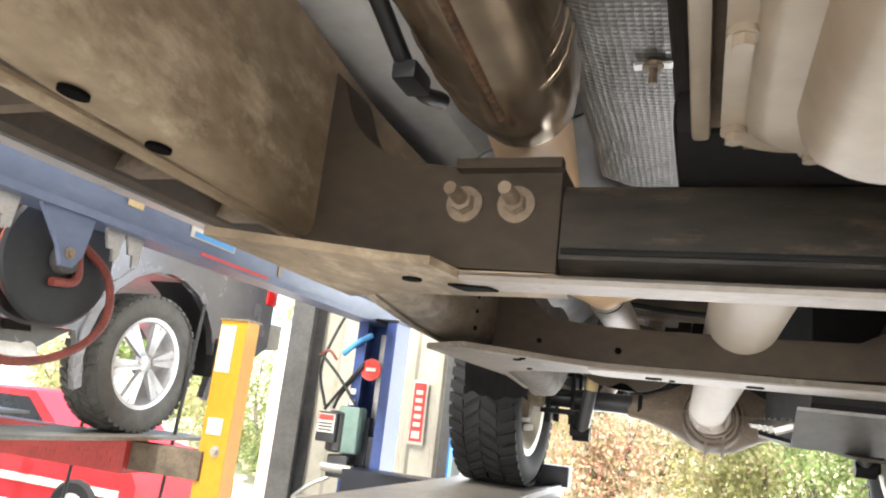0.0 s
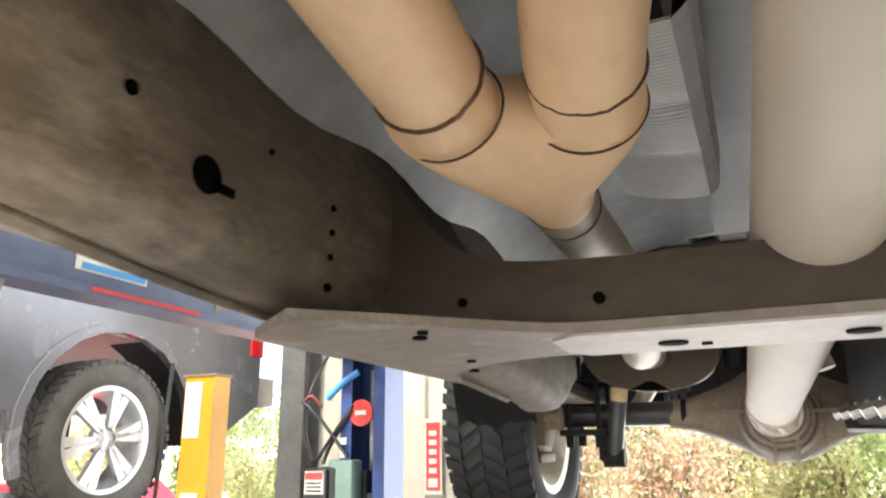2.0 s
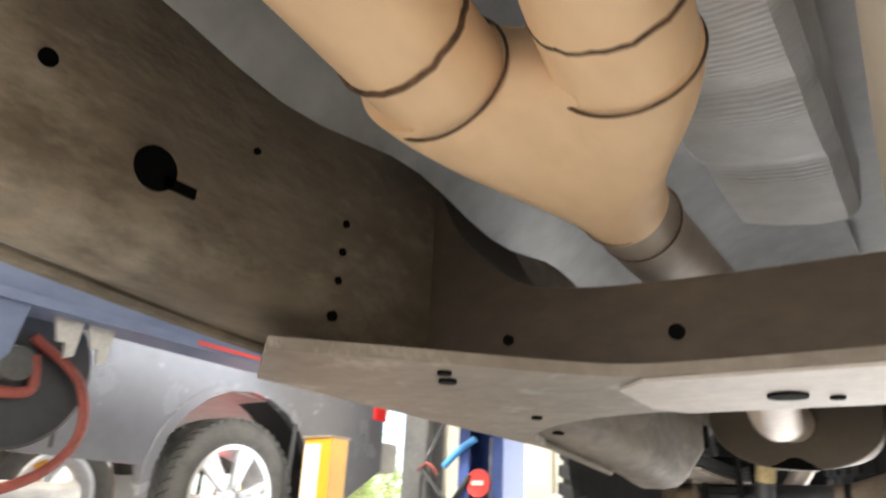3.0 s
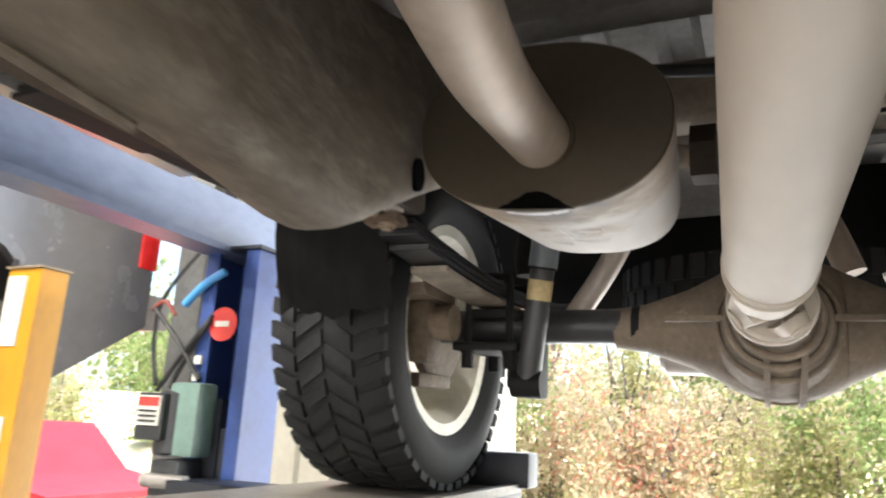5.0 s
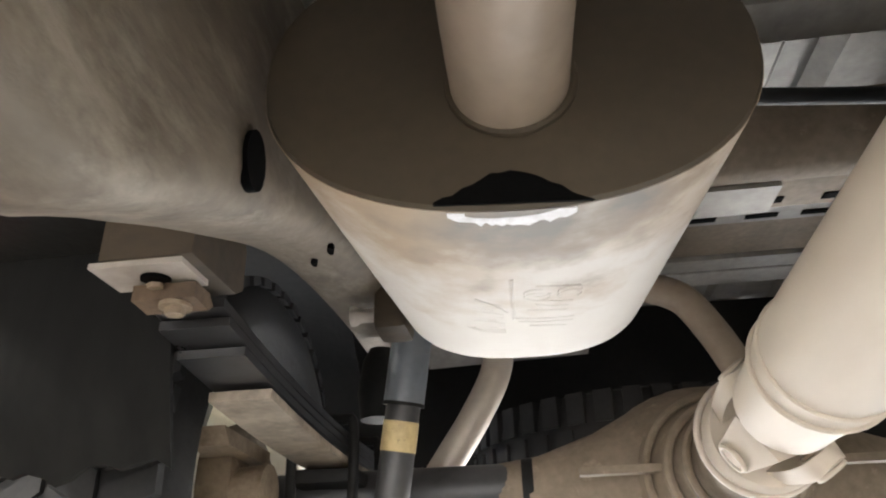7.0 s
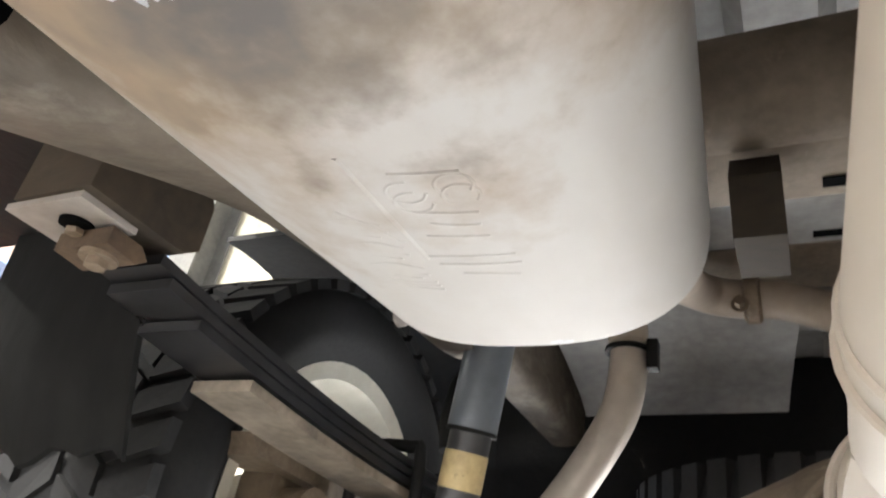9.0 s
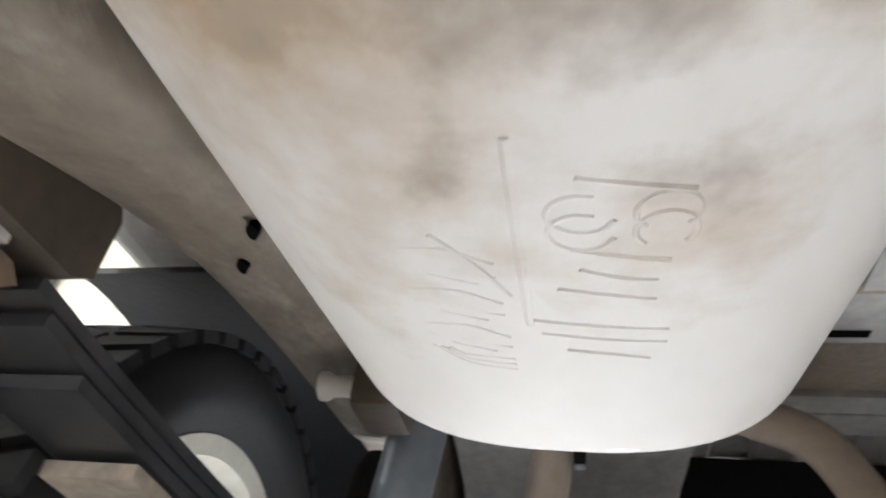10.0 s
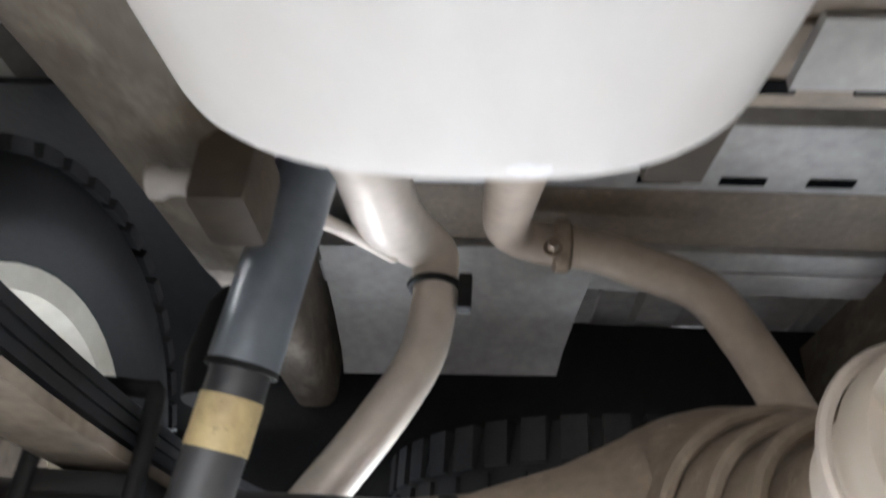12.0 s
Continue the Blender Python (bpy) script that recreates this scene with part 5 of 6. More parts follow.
# muffler outlets and hangers
part("outlet_pipe", tube(bmesh.new(), [(-0.325, 2.99, 2.10), (-0.335, 3.15, 2.145), (-0.338, 3.30, 2.195), (-0.332, 3.40, 2.205), (-0.315, 3.47, 2.222), (-0.292, 3.505, 2.222), (-0.289, 3.51, 2.195)], [0.034, 0.034, 0.034, 0.035, 0.031, 0.027, 0.026], 24, 6), PALE_PIPE, T, "pale muffler outlet elbow")
part("hanger_rod", tube(bmesh.new(), [(-0.425, 3.22, 2.125), (-0.41, 3.27, 2.13), (-0.375, 3.38, 2.175), (-0.33, 3.46, 2.19)], 0.0075, 10), PALE_PIPE, T)
tp = part("axle_drop_tube", tube(bmesh.new(), [(-0.289, 3.51, 2.20), (-0.288, 3.51, 2.16), (-0.299, 3.51, 2.095), (-0.338, 3.51, 2.022), (-0.382, 3.51, 1.957), (-0.42, 3.51, 1.90)], 0.025, 20, 6), PALE_PIPE, T, "pale tube dropping to the axle")
part("hose_clamp", tube(bmesh.new(), [Vector((-0.2885 + 0.0275 * math.cos(q), 3.51 + 0.0275 * math.sin(q), 2.181)) for q in [2 * math.pi * i / 24 for i in range(25)]], 0.004, 8, 1), BLACK, tp)
part("clamp_screw", box(-0.262, -0.247, 3.492, 3.512, 2.15, 2.192), BLACK, tp, bevel=0.003)
bar = part("second_outlet_pipe", tube(bmesh.new(), [(-0.19, 2.99, 2.10), (-0.2, 3.2, 2.17), (-0.21, 3.45, 2.255), (-0.205, 3.58, 2.305), (-0.165, 3.62, 2.31), (-0.097, 3.62, 2.302), (-0.028, 3.62, 2.276), (0.04, 3.62, 2.245), (0.08, 3.62, 2.185), (0.11, 3.62, 2.12), (0.14, 3.61, 2.03)], 0.0285, 20, 6), MIDPIPE, T, "dusty brown bent pipe over axle")
part("pipe_flange", lathe(bmesh.new(), [(-0.012, 0.03), (-0.008, 0.036), (0.008, 0.036), (0.012, 0.03)], (-0.135, 3.62, 2.306), "x", 20), STEEL_BROWN, bar)
part("flange_bolt", bolt(bmesh.new(), (-0.15, 3.585, 2.28), (0, -1, 0), 0.008, 0.014, 0.012), STEEL_BROWN, bar)

# rear axle and differential
ax = part("axle_tube", tube(bmesh.new(), [(-0.70, 3.46, 1.908), (0.70, 3.46, 1.908)], 0.036, 28, 1), SHOCKDARK, T, "dark rear axle tube")
bm = bmesh.new()
bmesh.ops.create_uvsphere(bm, u_segments=36, v_segments=20, radius=1, matrix=Matrix.Translation((0.0, 3.47, 1.905)) @ Matrix.Diagonal((0.165, 0.13, 0.135, 1)))
df = part("differential", bm, DIFF, T, "brown cast differential housing")
for s in (-1, 1):
    part("axle_flare", lathe(bmesh.new(), [(0, 0.105), (s * 0.06, 0.075), (s * 0.14, 0.048), (s * 0.2, 0.04)], (s * 0.10, 3.465, 1.905), "x", 28), DIFF, df)
part("pinion_snout", lathe(bmesh.new(), [(-0.30, 0.044), (-0.25, 0.05), (-0.19, 0.055), (-0.16, 0.075), (-0.08, 0.11), (0, 0.13)], (-0.008, 3.46, 1.90), "y", 32), DIFF, df)
for y, r in ((3.245, 0.064), (3.29, 0.078), (3.335, 0.098)):
    bm = tube(bmesh.new(), [Vector((-0.008 + r * math.cos(q), y, 1.90 + r * math.sin(q))) for q in [2 * math.pi * i / 40 for i in range(41)]], 0.006, 8, 1)
    part("casting_ring", bm, DIFF, df)
bm = bmesh.new()
for x in (-0.028, 0.028):
    prism(bm, [(3.24, 1.86), (3.30, 1.815), (3.40, 1.765), (3.48, 1.76), (3.48, 1.80), (3.35, 1.86)], "x", x - 0.005, x + 0.005)
part("casting_rib", bm, DIFF, df)
part("casting_web", box(-0.19, 0.2, 3.315, 3.335, 1.902, 1.912), DIFF, df)
part("clamp", lathe(bmesh.new(), [(-0.008, 0.042), (0.008, 0.042)], (-0.258, 3.46, 1.908), "x", 28), BLACK, ax)
part("cover_bolt_ring", lathe(bmesh.new(), [(0, 0.14), (0.01, 0.14)], (0, 3.55, 1.905), "y", 32), DIFF, df)

# driveshaft
station = FRONT
P0, P1 = Vector((0.112, 1.0, 2.065)), REAR @ Vector((-0.026, 3.012, 1.909))
ds = part("driveshaft", tube(bmesh.new(), [P0, P0.lerp(P1, 0.3), P0.lerp(P1, 0.6), P0.lerp(P1, 0.94)], 0.064, 40, 1), SHAFT, T, "wide dusty aluminium driveshaft")
d = (P1 - P0).normalized()
part("shaft_neck", tube(bmesh.new(), [P0.lerp(P1, 0.94), P0.lerp(P1, 0.955), P0.lerp(P1, 0.98), P1], [0.064, 0.062, 0.056, 0.054], 36, 1), SHAFT, ds)
for k in (0.935, 0.95):
    c = P0.lerp(P1, k)
    sd = d.orthogonal().normalized()
    up = d.cross(sd)
    part("weld_ring", tube(bmesh.new(), [c + 0.063 * (math.cos(q) * sd + math.sin(q) * up) for q in [2 * math.pi * i / 40 for i in range(41)]], 0.004, 8, 1), SHAFT, ds)
station = REAR
JC = Vector((-0.018, 3.062, 1.907))


def ear(a, y0, y1):
    # one rounded yoke ear with its bearing cap and retaining ring
    v = Vector((math.cos(a), 0, math.sin(a)))
    w = Vector((-math.sin(a), 0, math.cos(a)))
    secs = []
    for k, (wd, ri, ro) in enumerate(((0.030, 0.026, 0.046), (0.026, 0.034, 0.052), (0.022, 0.038, 0.056), (0.021, 0.039, 0.057), (0.016, 0.040, 0.056), (0.008, 0.040, 0.054))):
        c = Vector((JC.x, y0 + (y1 - y0) * (0, 0.3, 0.55, 0.78, 0.93, 1.0)[k], JC.z))
        secs.append([c + v * ri - w * wd, c + v * ri + w * wd, c + v * ro + w * wd * 0.8, c + v * ro - w * wd * 0.8])
    e = part("yoke_ear", strip(bmesh.new(), secs), SHAFT, ds, bevel=0.003)
    part("bearing_cap", tube(bmesh.new(), [JC + v * 0.036, JC + v * 0.059], 0.0135, 18, 1), STEEL_BROWN, e)
    part("cap_ring", tube(bmesh.new(), [JC + v * 0.0585 + 0.0135 * (math.cos(q) * w + math.sin(q) * Vector((0, 1, 0))) for q in [2 * math.pi * i / 20 for i in range(21)]], 0.0025, 6, 1), SHAFT, e)


for a in (0.6, 0.6 + math.pi):
    ear(a, JC.y - 0.05, JC.y + 0.02)
for a in (0.6 + math.pi / 2, 0.6 + math.pi * 1.5):
    ear(a, JC.y + 0.055, JC.y - 0.02)
bm = bmesh.new()
for a in (0.6, 0.6 + math.pi / 2):
    v = Vector((math.cos(a), 0, math.sin(a))) * 0.045
    tube(bm, [JC - v, JC + v], 0.010, 14, 1)
part("joint_cross", bm, STEEL_BROWN, ds)
part("pinion_flange", lathe(bmesh.new(), [(-0.012, 0.03), (-0.012, 0.054), (-0.006, 0.058), (0.010, 0.058), (0.016, 0.05), (0.07, 0.046)], JC + Vector((0.002, 0.062, 0)), "y", 36), SHAFT, ds)
part("joint_strap", tube(bmesh.new(), [JC + Vector((0.06 * math.cos(q), 0.075, 0.06 * math.sin(q))) for q in [2 * math.pi * i / 40 for i in range(41)]], 0.0035, 8, 1), PALE_PIPE, ds)

# leaf springs, hangers, shocks
for s in (-1, 1):
    hb = bmesh.new()
    prism(hb, [(2.852, 2.13), (2.852, 2.021), (2.94, 2.021), (2.955, 2.03), (2.955, 2.07), (2.915, 2.13)], "x", s * 0.500, s * 0.580)
    hg = part("spring_hanger", hb, FRAME_DARK, T, "dark leaf spring hanger bracket", bevel=0.006)
    part("hanger_plate", prism(bmesh.new(), [(2.855, 2.0205), (2.905, 2.0205), (2.905, 2.0155), (2.855, 2.0155)], "x", s * 0.510, s * 0.590), PALE_FLANGE, hg, "pale worn hanger plate", bevel=0.002)
    part("hanger_hole", disc((s * 0.545, 2.882, 2.0152), (0, 0.1, -1), 0.0125, 0.004), HOLE, hg)
    part("hole_nut", bolt(bmesh.new(), (s * 0.545, 2.882, 2.0145), (0, 0.1, -1), 0.007, 0.004, 0), STEEL_BROWN, hg)
    part("hanger_arm", prism(bmesh.new(), [(2.888, 2.013), (2.915, 2.012), (2.924, 2.004), (2.916, 1.997), (2.888, 1.999)], "x", s * 0.512, s * 0.568), EYE_RUST, hg, "rust-tinged spring eye", bevel=0.004)
    part("hanger_bolt", bolt(bmesh.new(), (s * 0.535, 2.902, 1.999), (0, 0.0, -1), 0.009, 0.006, 0.014), STEEL_BROWN, hg)
    for dz, e0, e1, th in ((0.0, 2.93, 4.05, 0.0085), (-0.0105, 2.945, 3.95, 0.0085), (-0.021, 2.985, 3.85, 0.0085)):
        secs = []
        for i in range(25):
            y = e0 + (e1 - e0) * i / 24
            z = 1.984 + 0.034 * ((y - 3.40) / 0.5) ** 2 + dz
            secs.append([(s * 0.505, y, z), (s * 0.572, y, z), (s * 0.572, y, z - th), (s * 0.505, y, z - th)])
        part("spring_leaf", strip(bmesh.new(), secs), LEAFSPRING, T)
    secs = []
    for i in range(13):
        y = 3.06 + 0.67 * i / 12
        z = 1.950 + 0.022 * ((y - 3.40) / 0.4) ** 2
        secs.append([(s * 0.505, y, z), (s * 0.572, y, z), (s * 0.572, y, z - 0.010), (s * 0.505, y, z - 0.010)])
    part("overload_leaf", strip(bmesh.new(), secs), OVERLOAD, T, "grey dusty overload spring leaf")
    for y in (3.36, 3.52):
        bm = tube(bmesh.new(), [(s * 0.495, y, 1.84), (s * 0.495, y, 1.985), (s * 0.51, y, 2.0), (s * 0.567, y, 2.0), (s * 0.582, y, 1.985), (s * 0.582, y, 1.84)], 0.0075, 10, 4)
        part("u_bolt", bm, BLACK, T)
    part("spring_plate", box(s * 0.47, s * 0.61, 3.34, 3.55, 1.848, 1.866), BLACK, T, bevel=0.005)
    part("spring_seat", box(s * 0.49, s * 0.59, 3.36, 3.53, 1.915, 1.935), BLACK, T, bevel=0.006)
    for x in (0.495, 0.582):
        for y in (3.36, 3.52):
            part("u_bolt_nut", bolt(bmesh.new(), (s * x, y, 1.848), (0, 0, -1), 0.013, 0.03, 0.015), BLACK, T)
    # shock absorber
    a, b = Vector((s * 0.452, 3.352, 1.785)), Vector((s * 0.365, 3.275, 2.32))
    sh = part("shock_absorber", tube(bmesh.new(), [a.lerp(b, 0.415), b], 0.028, 28, 1), SHOCKBLUE, T, "blue-grey shock absorber with yellow label")
    part("lower_body", tube(bmesh.new(), [a, a.lerp(b, 0.42)], 0.0235, 28, 1), SHOCKDARK, sh)
    part("label", tube(bmesh.new(), [a.lerp(b, 0.30), a.lerp(b, 0.372)], 0.0242, 28, 1), GOLD, sh, "worn yellow paper label")
    part("lower_eye", lathe(bmesh.new(), [(-0.03, 0.026), (0.03, 0.026)], a, "x", 20), BLACK, sh)
    part("tube_lip", tube(bmesh.new(), [a.lerp(b, 0.41), a.lerp(b, 0.418)], 0.0288, 28, 1), BLACK, sh)
    part("shock_mount", box(s * 0.43, s * 0.50, 3.36, 3.42, 1.775, 1.86), BLACK, T, bevel=0.008)
    sm = part("upper_shock_mount", box(s * 0.385, s * 0.428, 3.175, 3.24, 2.065, 2.13), FRAME_DARK, T, bevel=0.01)
    part("mount_bolt", lathe(bmesh.new(), [(-0.006, 0.0), (-0.006, 0.009), (0.022, 0.009), (0.028, 0.0125), (0.034, 0.0125), (0.034, 0.0)] if s > 0 else [(0.006, 0.0), (0.006, 0.009), (-0.022, 0.009), (-0.028, 0.0125), (-0.034, 0.0125), (-0.034, 0.0)], (s * 0.425, 3.194, 2.09), "x", 16), PALE_FLANGE, sm, "pale steel through bolt")
    # brake
    bk = part("brake_backing", lathe(bmesh.new(), [(-0.012, 0.0), (-0.012, 0.115), (0.012, 0.122), (0.016, 0.115), (0.016, 0.0)], (s * 0.70, 3.46, 1.905), "x", 40), CAST, T, "rusty brown brake backing plate")
    part("caliper", box(s * 0.635, s * 0.69, 3.28, 3.35, 1.82, 1.95), CAST, bk, bevel=0.014)
    part("caliper_piston", lathe(bmesh.new(), [(-0.03, 0.032), (0.03, 0.036)], (s * 0.625, 3.315, 1.90), "x", 20), STEEL_BROWN, bk)
    part("caliper_bracket", box(s * 0.65, s * 0.69, 3.28, 3.44, 1.77, 1.80), CAST, bk, bevel=0.01)
    part("brake_shield", prism(bmesh.new(), [(3.2, 1.965), (3.36, 1.96), (3.36, 1.94), (3.22, 1.945)], "x", s * 0.615, s * 0.68), STEEL_BROWN, T)
    # wheelhouse liner flap hanging ahead of the tyre
    secs = []
    for i in range(15):
        u = i / 14
        x = s * (0.585 + 0.22 * u)
        sag = 0.007 * math.sin(u * 9.0) + 0.006 * math.sin(u * 23.0)
        bow = 0.018 * math.sin(math.pi * u)
        prof = [(2.985, 2.105), (2.990 - bow * 0.4, 2.01), (3.000 - bow, 1.965), (3.026 - bow * 0.6, 1.885 + sag), (3.031 - bow * 0.6, 1.884 + sag), (3.006 - bow, 1.967), (2.996 - bow * 0.4, 2.012), (2.992, 2.105)]
        secs.append([(x, y, z) for y, z in prof])
    part("liner_flap", strip(bmesh.new(), secs), FLAP, T, "black plastic wheel liner flap")
    part("wheelhouse_front", box(s * 0.60, s * 0.90, 2.55, 3.0, 2.10, 2.115), BLACK, T)
    # frame bracket and bump stop
    part("bump_stop", lathe(bmesh.new(), [(-0.06, 0.03), (-0.02, 0.035), (0.03, 0.028), (0.05, 0.018)], (s * 0.47, 3.42, 2.07), "z", 20), BLACK, T)
for pts_, r_ in (([(-0.35, 2.9, 2.22), (-0.1, 2.95, 2.2), (0.2, 3.0, 2.2)], 0.009),):
    part("brake_line", tube(bmesh.new(), pts_, r_, 10), STEEL if r_ < 0.008 else CABLE, T)

# fuel tank with shield
tk = part("fuel_tank", prism(bmesh.new(), [(1.98, 1.94), (2.1, 1.87), (2.92, 1.87), (3.0, 1.93), (3.0, 2.2), (1.98, 2.2)], "x", 0.135, 0.365), BLACK, T, "black fuel tank", bevel=0.02)
bm = prism(bmesh.new(), [(1.99, 1.925), (2.08, 1.862), (2.95, 1.855), (3.05, 1.90), (3.05, 1.906), (2.95, 1.863), (2.08, 1.868), (1.99, 1.931)], "x", 0.115, 0.60)
sp = part("tank_shield", bm, SHIELD2, tk, "silver grey pressed tank shield", bevel=0.0)
for i in range(6):
    part("shield_stud", bolt(bmesh.new(), (0.118, 2.05 + i * 0.16, 1.9), (-1, 0, -0.4), 0.009, 0.03, 0.012), STEEL, sp)
part("tank_strap", box(0.2, 0.24, 1.975, 3.01, 1.856, 1.861), FRAME_DARK, tk)
part("spare_tyre", lathe(bmesh.new(), [(-0.11, 0.23), (-0.12, 0.3), (-0.10, 0.37), (-0.05, 0.385), (0.05, 0.385), (0.10, 0.37), (0.12, 0.3), (0.11, 0.23)], (0.0, 4.12, 2.02), "z", 56, closed=True), RUBBER, T, "black spare tyre under the bed")
bm = bmesh.new()
for i in range(44):
    a = 2 * math.pi * i / 44
    for z0, z1, o_ in ((-0.10, -0.04, 0.0), (-0.03, 0.03, 0.07), (0.04, 0.10, 0.0)):
        secs = []
        for zz in (z0, z1):
            secs.append([(r_ * math.cos(a + o_ + da), 4.12 + r_ * math.sin(a + o_ + da), 2.02 + zz) for r_, da in ((0.37, -0.05), (0.37, 0.05), (0.393, 0.045), (0.393, -0.045))])
        strip(bm, secs)
tagged(part("spare_tread", bm, RUBBER, T), kind="stuff")
part("hitch", box(-0.55, 0.55, 4.5, 4.6, 1.98, 2.07), BLACK, T, bevel=0.01)
for s in (-1, 1):
    bm = box(s * 0.50, s * 0.545, 3.62, 3.68, 1.76, 1.92)
    part("spring_bracket", bm, BLACK, T, bevel=0.008)
part("rear_muffler_can", lathe(bmesh.new(), [(-0.15, 0.03), (-0.135, 0.045), (0.135, 0.045), (0.15, 0.03)], (-0.13, 4.0, 1.885), "x", 28), PALE_PIPE, T, "pale exhaust can behind the axle")

# pale pressed plate above the axle, and an added black sheet behind it
bm = bmesh.new()
secs = []
for y, z, x1 in ((4.006, 2.26, -0.105), (3.96, 2.285, -0.098), (3.86, 2.312, -0.085), (3.70, 2.342, -0.065)):
    secs.append([(-0.48, y, z), (x1, y, z + 0.012), (x1, y + 0.004, z + 0.017), (-0.48, y + 0.004, z + 0.005)])
strip(bm, secs)
part("bed_shield", bm, BEDPAN, T, "pale grey pressed plate above the axle")
# added sheet: the void's shade as flat black, also covering bright gaps
part("void_shade_panel", box(-0.78, 0.70, 4.06, 4.10, 1.95, 2.40), BLACK, T)
for s in (-1, 1):
    secs = [[(s * 0.955, p[0], p[1]), (s * 0.955, p[0], p[1] + 0.01), (s * 0.60, p[0], p[1] + 0.01), (s * 0.60, p[0], p[1])] for p in arc(3.46, 1.92, 0.44, 100, 25)]
    wh = part("wheelhouse", strip(bmesh.new(), secs), BLACK, T, "black wheelhouse over the rear tyre")

station = FRONT


# ---- outdoors ----
def foliage(name, seed, centre, size, count, mats, label, leaf=0.11, trunk=True, cat="bush"):
    rnd = random.Random(seed)
    cx, cy, cz = centre
    th = thing(name, (cx, cy, cz), label, cat)
    if trunk:
        bm = bmesh.new()
        for i in range(5):
            a = rnd.uniform(0, 6.28)
            e = Vector((cx + math.cos(a) * size[0] * 0.5, cy + math.sin(a) * size[1] * 0.5, cz + size[2] * rnd.uniform(0.6, 0.9)))
            b = Vector((cx, cy, cz - 0.1))
            tube(bm, [b, b.lerp(e, 0.5) + Vector((rnd.uniform(-.2, .2), rnd.uniform(-.2, .2), 0.1)), e], [0.05 * size[2] / 2, 0.03 * size[2] / 2, 0.01], 7, 3)
        part("trunk", bm, BARK, th)
    clumps = [(Vector((rnd.gauss(0, 0.42), rnd.gauss(0, 0.42), abs(rnd.gauss(0.45, 0.28)))), rnd.uniform(0.18, 0.42)) for _ in range(16)]
    groups = [([], []) for _ in mats]
    for i in range(count):
        c, r = rnd.choice(clumps)
        p = c + Vector((rnd.gauss(0, r * 0.6), rnd.gauss(0, r * 0.6), rnd.gauss(0, r * 0.55)))
        p = Vector((cx + p.x * size[0], cy + p.y * size[1], cz + max(0.02, p.z) * size[2]))
        q = Euler((rnd.uniform(0, 6.28), rnd.uniform(0, 6.28), rnd.uniform(0, 6.28))).to_matrix()
        s = leaf * rnd.uniform(0.6, 1.4)
        vs, fs = groups[rnd.randrange(len(mats))] if rnd.random() < 0.45 else groups[0]
        k = len(vs)
        for x, y in ((-0.5, 0), (0, -0.3), (0.5, 0), (0, 0.3)):
            vs.append(tuple(p + q @ Vector((x * s * 1.5, y * s * 1.5, 0))))
        fs.append((k, k + 1, k + 2, k + 3))
    for (vs, fs), m_ in zip(groups, mats):
        if fs:
            me = bpy.data.meshes.new("crown")
            me.from_pydata(vs, [], fs)
            me.materials.append(m_)
            ob = new("crown", me)
            ob.parent = th
            ob.matrix_parent_inverse = Matrix.Translation((-cx, -cy, -cz))
            tagged(ob, kind="stuff")
    return th


G, Y, R_, D = LEAF
rnd = random.Random(5)
spots = [(-8, 13, 0), (-6.4, 14.5, 1), (-4.7, 13.2, 0), (-3.2, 14.2, 3), (-1.6, 13.5, 2), (-0.6, 15.2, 3), (0.7, 14.0, 1), (2.0, 13.4, 0), (3.4, 14.6, 0), (4.9, 13.8, 1), (6.4, 14.8, 3), (-10, 14, 1), (8, 14.5, 0), (-2.3, 16.5, 1), (1.2, 17, 3), (4, 17.5, 1), (-5.5, 17.5, 0), (-12.5, 15, 0), (-15, 14, 1)]
LAB = ("leafy green bush on grassy bank", "yellowing green bush on grassy bank", "bush with autumn red leaves", "dry straw-coloured brush on bank")
for i, (x, y, k) in enumerate(spots):
    order = [LEAF[k] if k != 2 else D, (Y, D, R_, Y)[k], (D, D, R_, D)[k], G if k != 2 else Y]
    foliage("bush", 40 + i, (x, y, 0.2 if y < 15 else 1.0), (1.25 * rnd.uniform(0.85, 1.2), 0.9, rnd.uniform(1.9, 2.7) * (1.25 if y > 16 else 1)), 9500, order, LAB[k], 0.052)
for i, (x, y, h) in enumerate(((-13, 24, 9), (-7, 26, 10), (-1, 27, 8), (5, 25, 9), (11, 26, 10), (-19, 22, 9))):
    foliage("tree", 90 + i, (x, y, 0.8), (2.6, 2.2, h * 0.75), 3200, [(Y, D, G)[i % 3], D, G, Y], "tall thin autumn tree beyond the yard", 0.2, True, "tree")
bm = bmesh.new()
bmesh.ops.create_grid(bm, x_segments=60, y_segments=12, size=1, matrix=Matrix.Translation((0, 17.5, 0)) @ Matrix.Diagonal((40, 5.2, 1, 1)))
for v in bm.verts:
    v.co.z = -0.1 + max(0.0, min(1.0, (v.co.y - 12.6) / 6)) * 2.4 + 0.12 * noise.noise(v.co * 0.8)
structure("grass_bank", bm, BANK, "dry grassy bank behind the yard", "bank")

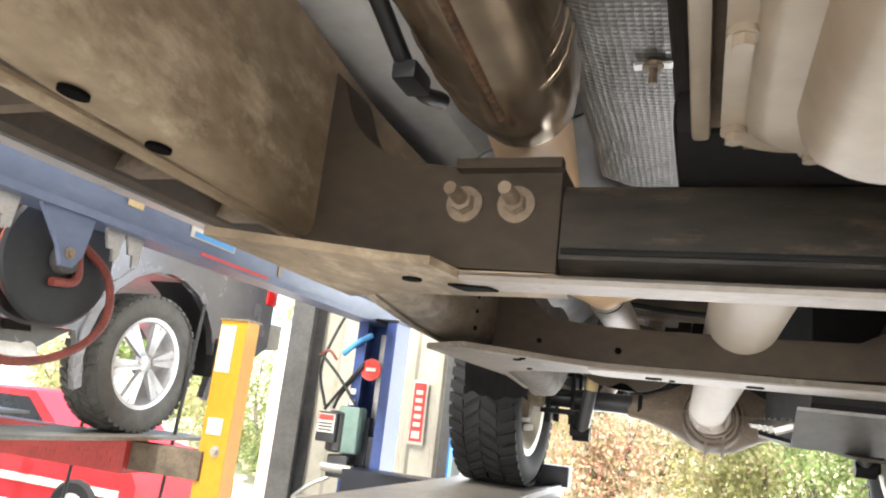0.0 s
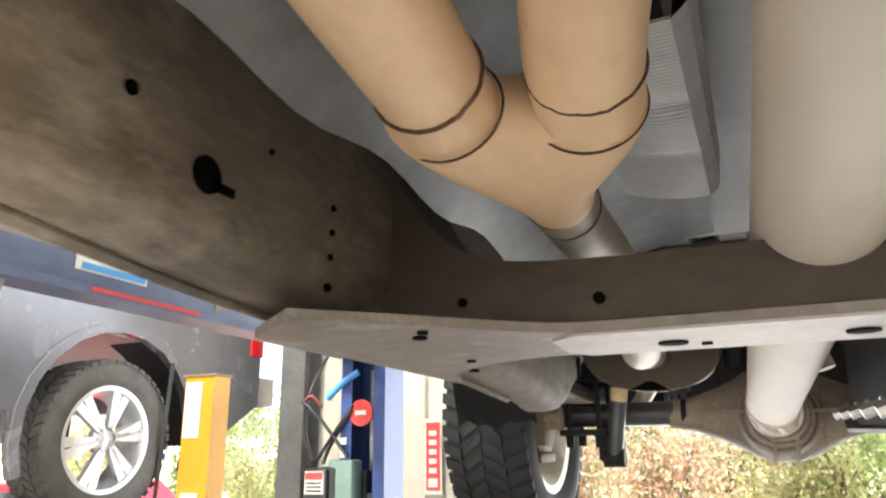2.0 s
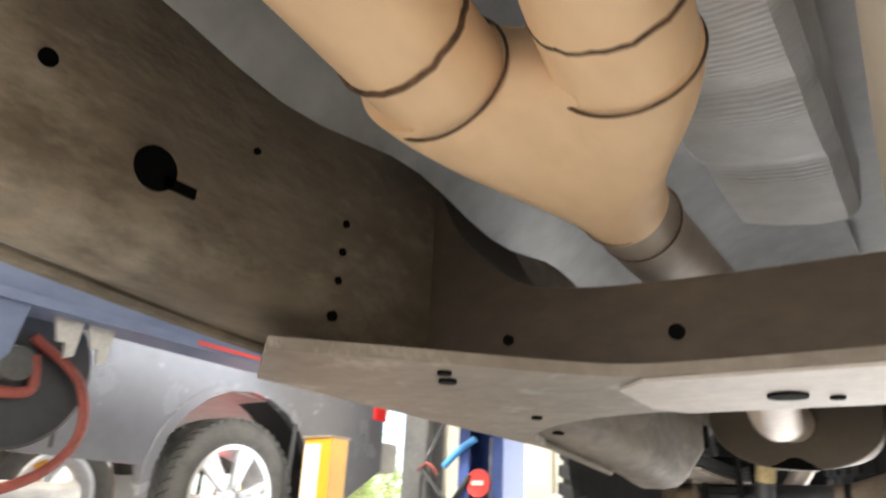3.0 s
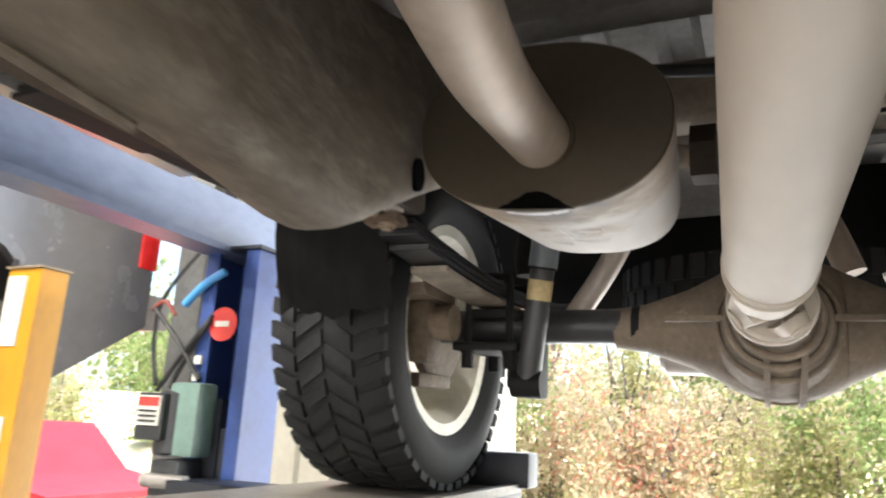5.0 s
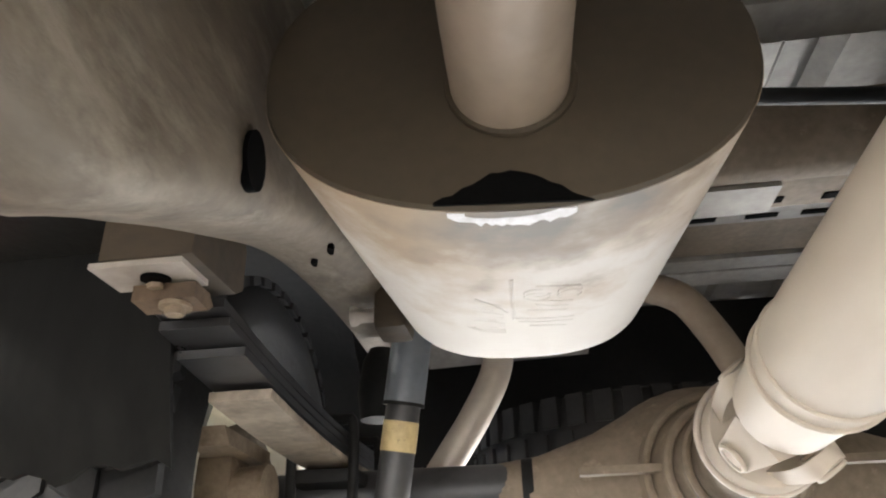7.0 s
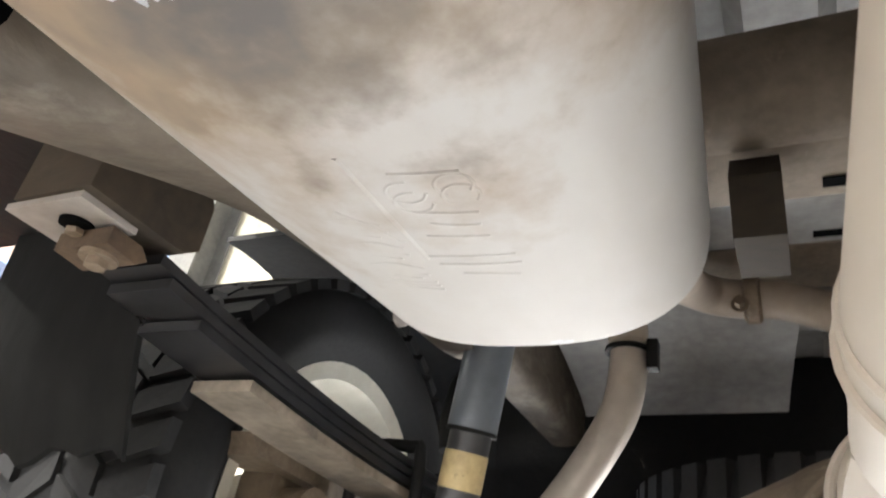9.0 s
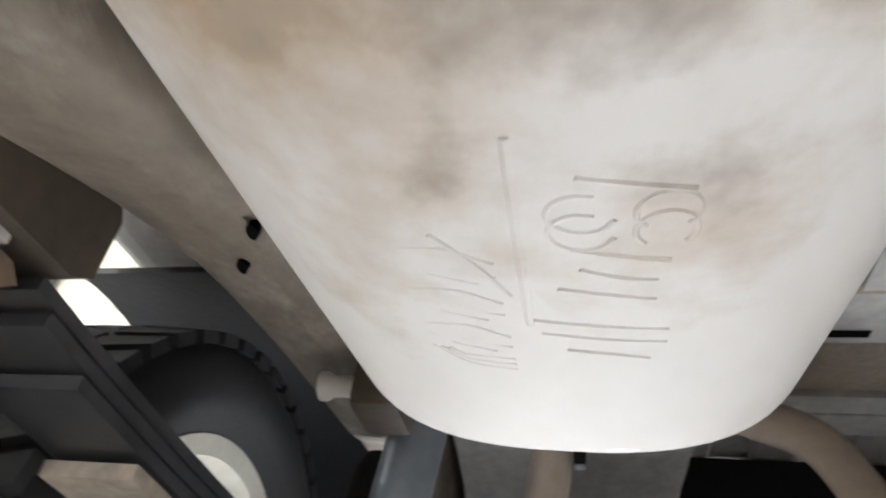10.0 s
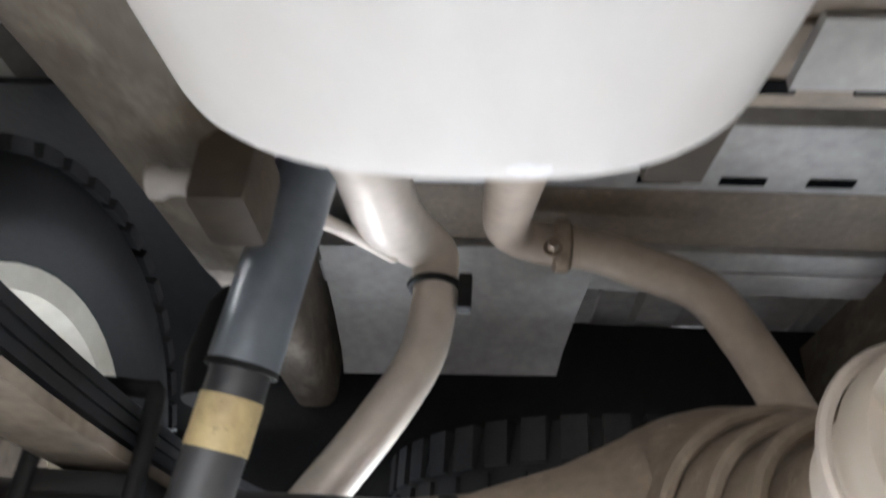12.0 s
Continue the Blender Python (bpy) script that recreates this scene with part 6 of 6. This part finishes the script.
# red car in the yard
car = thing("car", (-7.5, 7.2, 0), "red parked car outside the workshop bay", "car")
X0 = -7.5
# body across x: nose toward +x
prof = [(X0 - 2.1, 0.35), (X0 - 2.15, 0.85), (X0 - 1.9, 1.0), (X0 - 1.75, 1.0), (X0 - 1.45, 1.5), (X0 + 0.45, 1.52), (X0 + 1.05, 1.05), (X0 + 1.95, 0.92), (X0 + 2.1, 0.7), (X0 + 2.1, 0.35)]
part("body", prism(bmesh.new(), prof, "y", 6.4, 8.1), CARRED, car, bevel=0.06)
part("side_window", prism(bmesh.new(), [(X0 - 1.6, 1.03), (X0 - 1.38, 1.44), (X0 + 0.38, 1.45), (X0 + 0.85, 1.05)], "y", 6.392, 6.399), GLASS, car)
for x in (X0 - 1.35, X0 + 1.35):
    wv = part("wheel", lathe(bmesh.new(), [(-0.1, 0.0), (-0.1, 0.2), (-0.11, 0.3), (-0.08, 0.34), (0.08, 0.34), (0.11, 0.3), (0.1, 0.0)], (x, 6.45, 0.34), "y", 32), RUBBER, car)
    part("rim", lathe(bmesh.new(), [(0, 0.2), (-0.012, 0.19), (-0.016, 0.0)], (x, 6.345, 0.34), "y", 24), ALLOY, wv)
part("bumper", box(X0 - 2.2, X0 - 2.05, 6.45, 8.05, 0.35, 0.6), WHITEPL, car, bevel=0.03)
part("trim_strip", box(X0 - 1.9, X0 + 1.9, 6.385, 6.3985, 0.55, 0.63), WHITEPL, car)
part("mirror", box(X0 + 0.6, X0 + 0.75, 6.2, 6.39, 1.02, 1.15), CARRED, car, bevel=0.03)

# pale van beyond the left side of the truck
van = thing("van", (-4.2, 9.0, 0), "white parked box van outside with amber marker", "van")
part("body", box(-5.2, -3.3, 8.2, 12.5, 0.5, 2.7), WHITEPL, van, bevel=0.08)
for y in (9.1, 11.5):
    part("wheel", lathe(bmesh.new(), [(-0.1, 0.0), (-0.12, 0.36), (0.12, 0.36), (0.1, 0.0)], (-3.4, y, 0.36), "x", 28), RUBBER, van)
part("marker", box(-3.305, -3.29, 8.5, 8.7, 2.2, 2.3), AMBER, van)
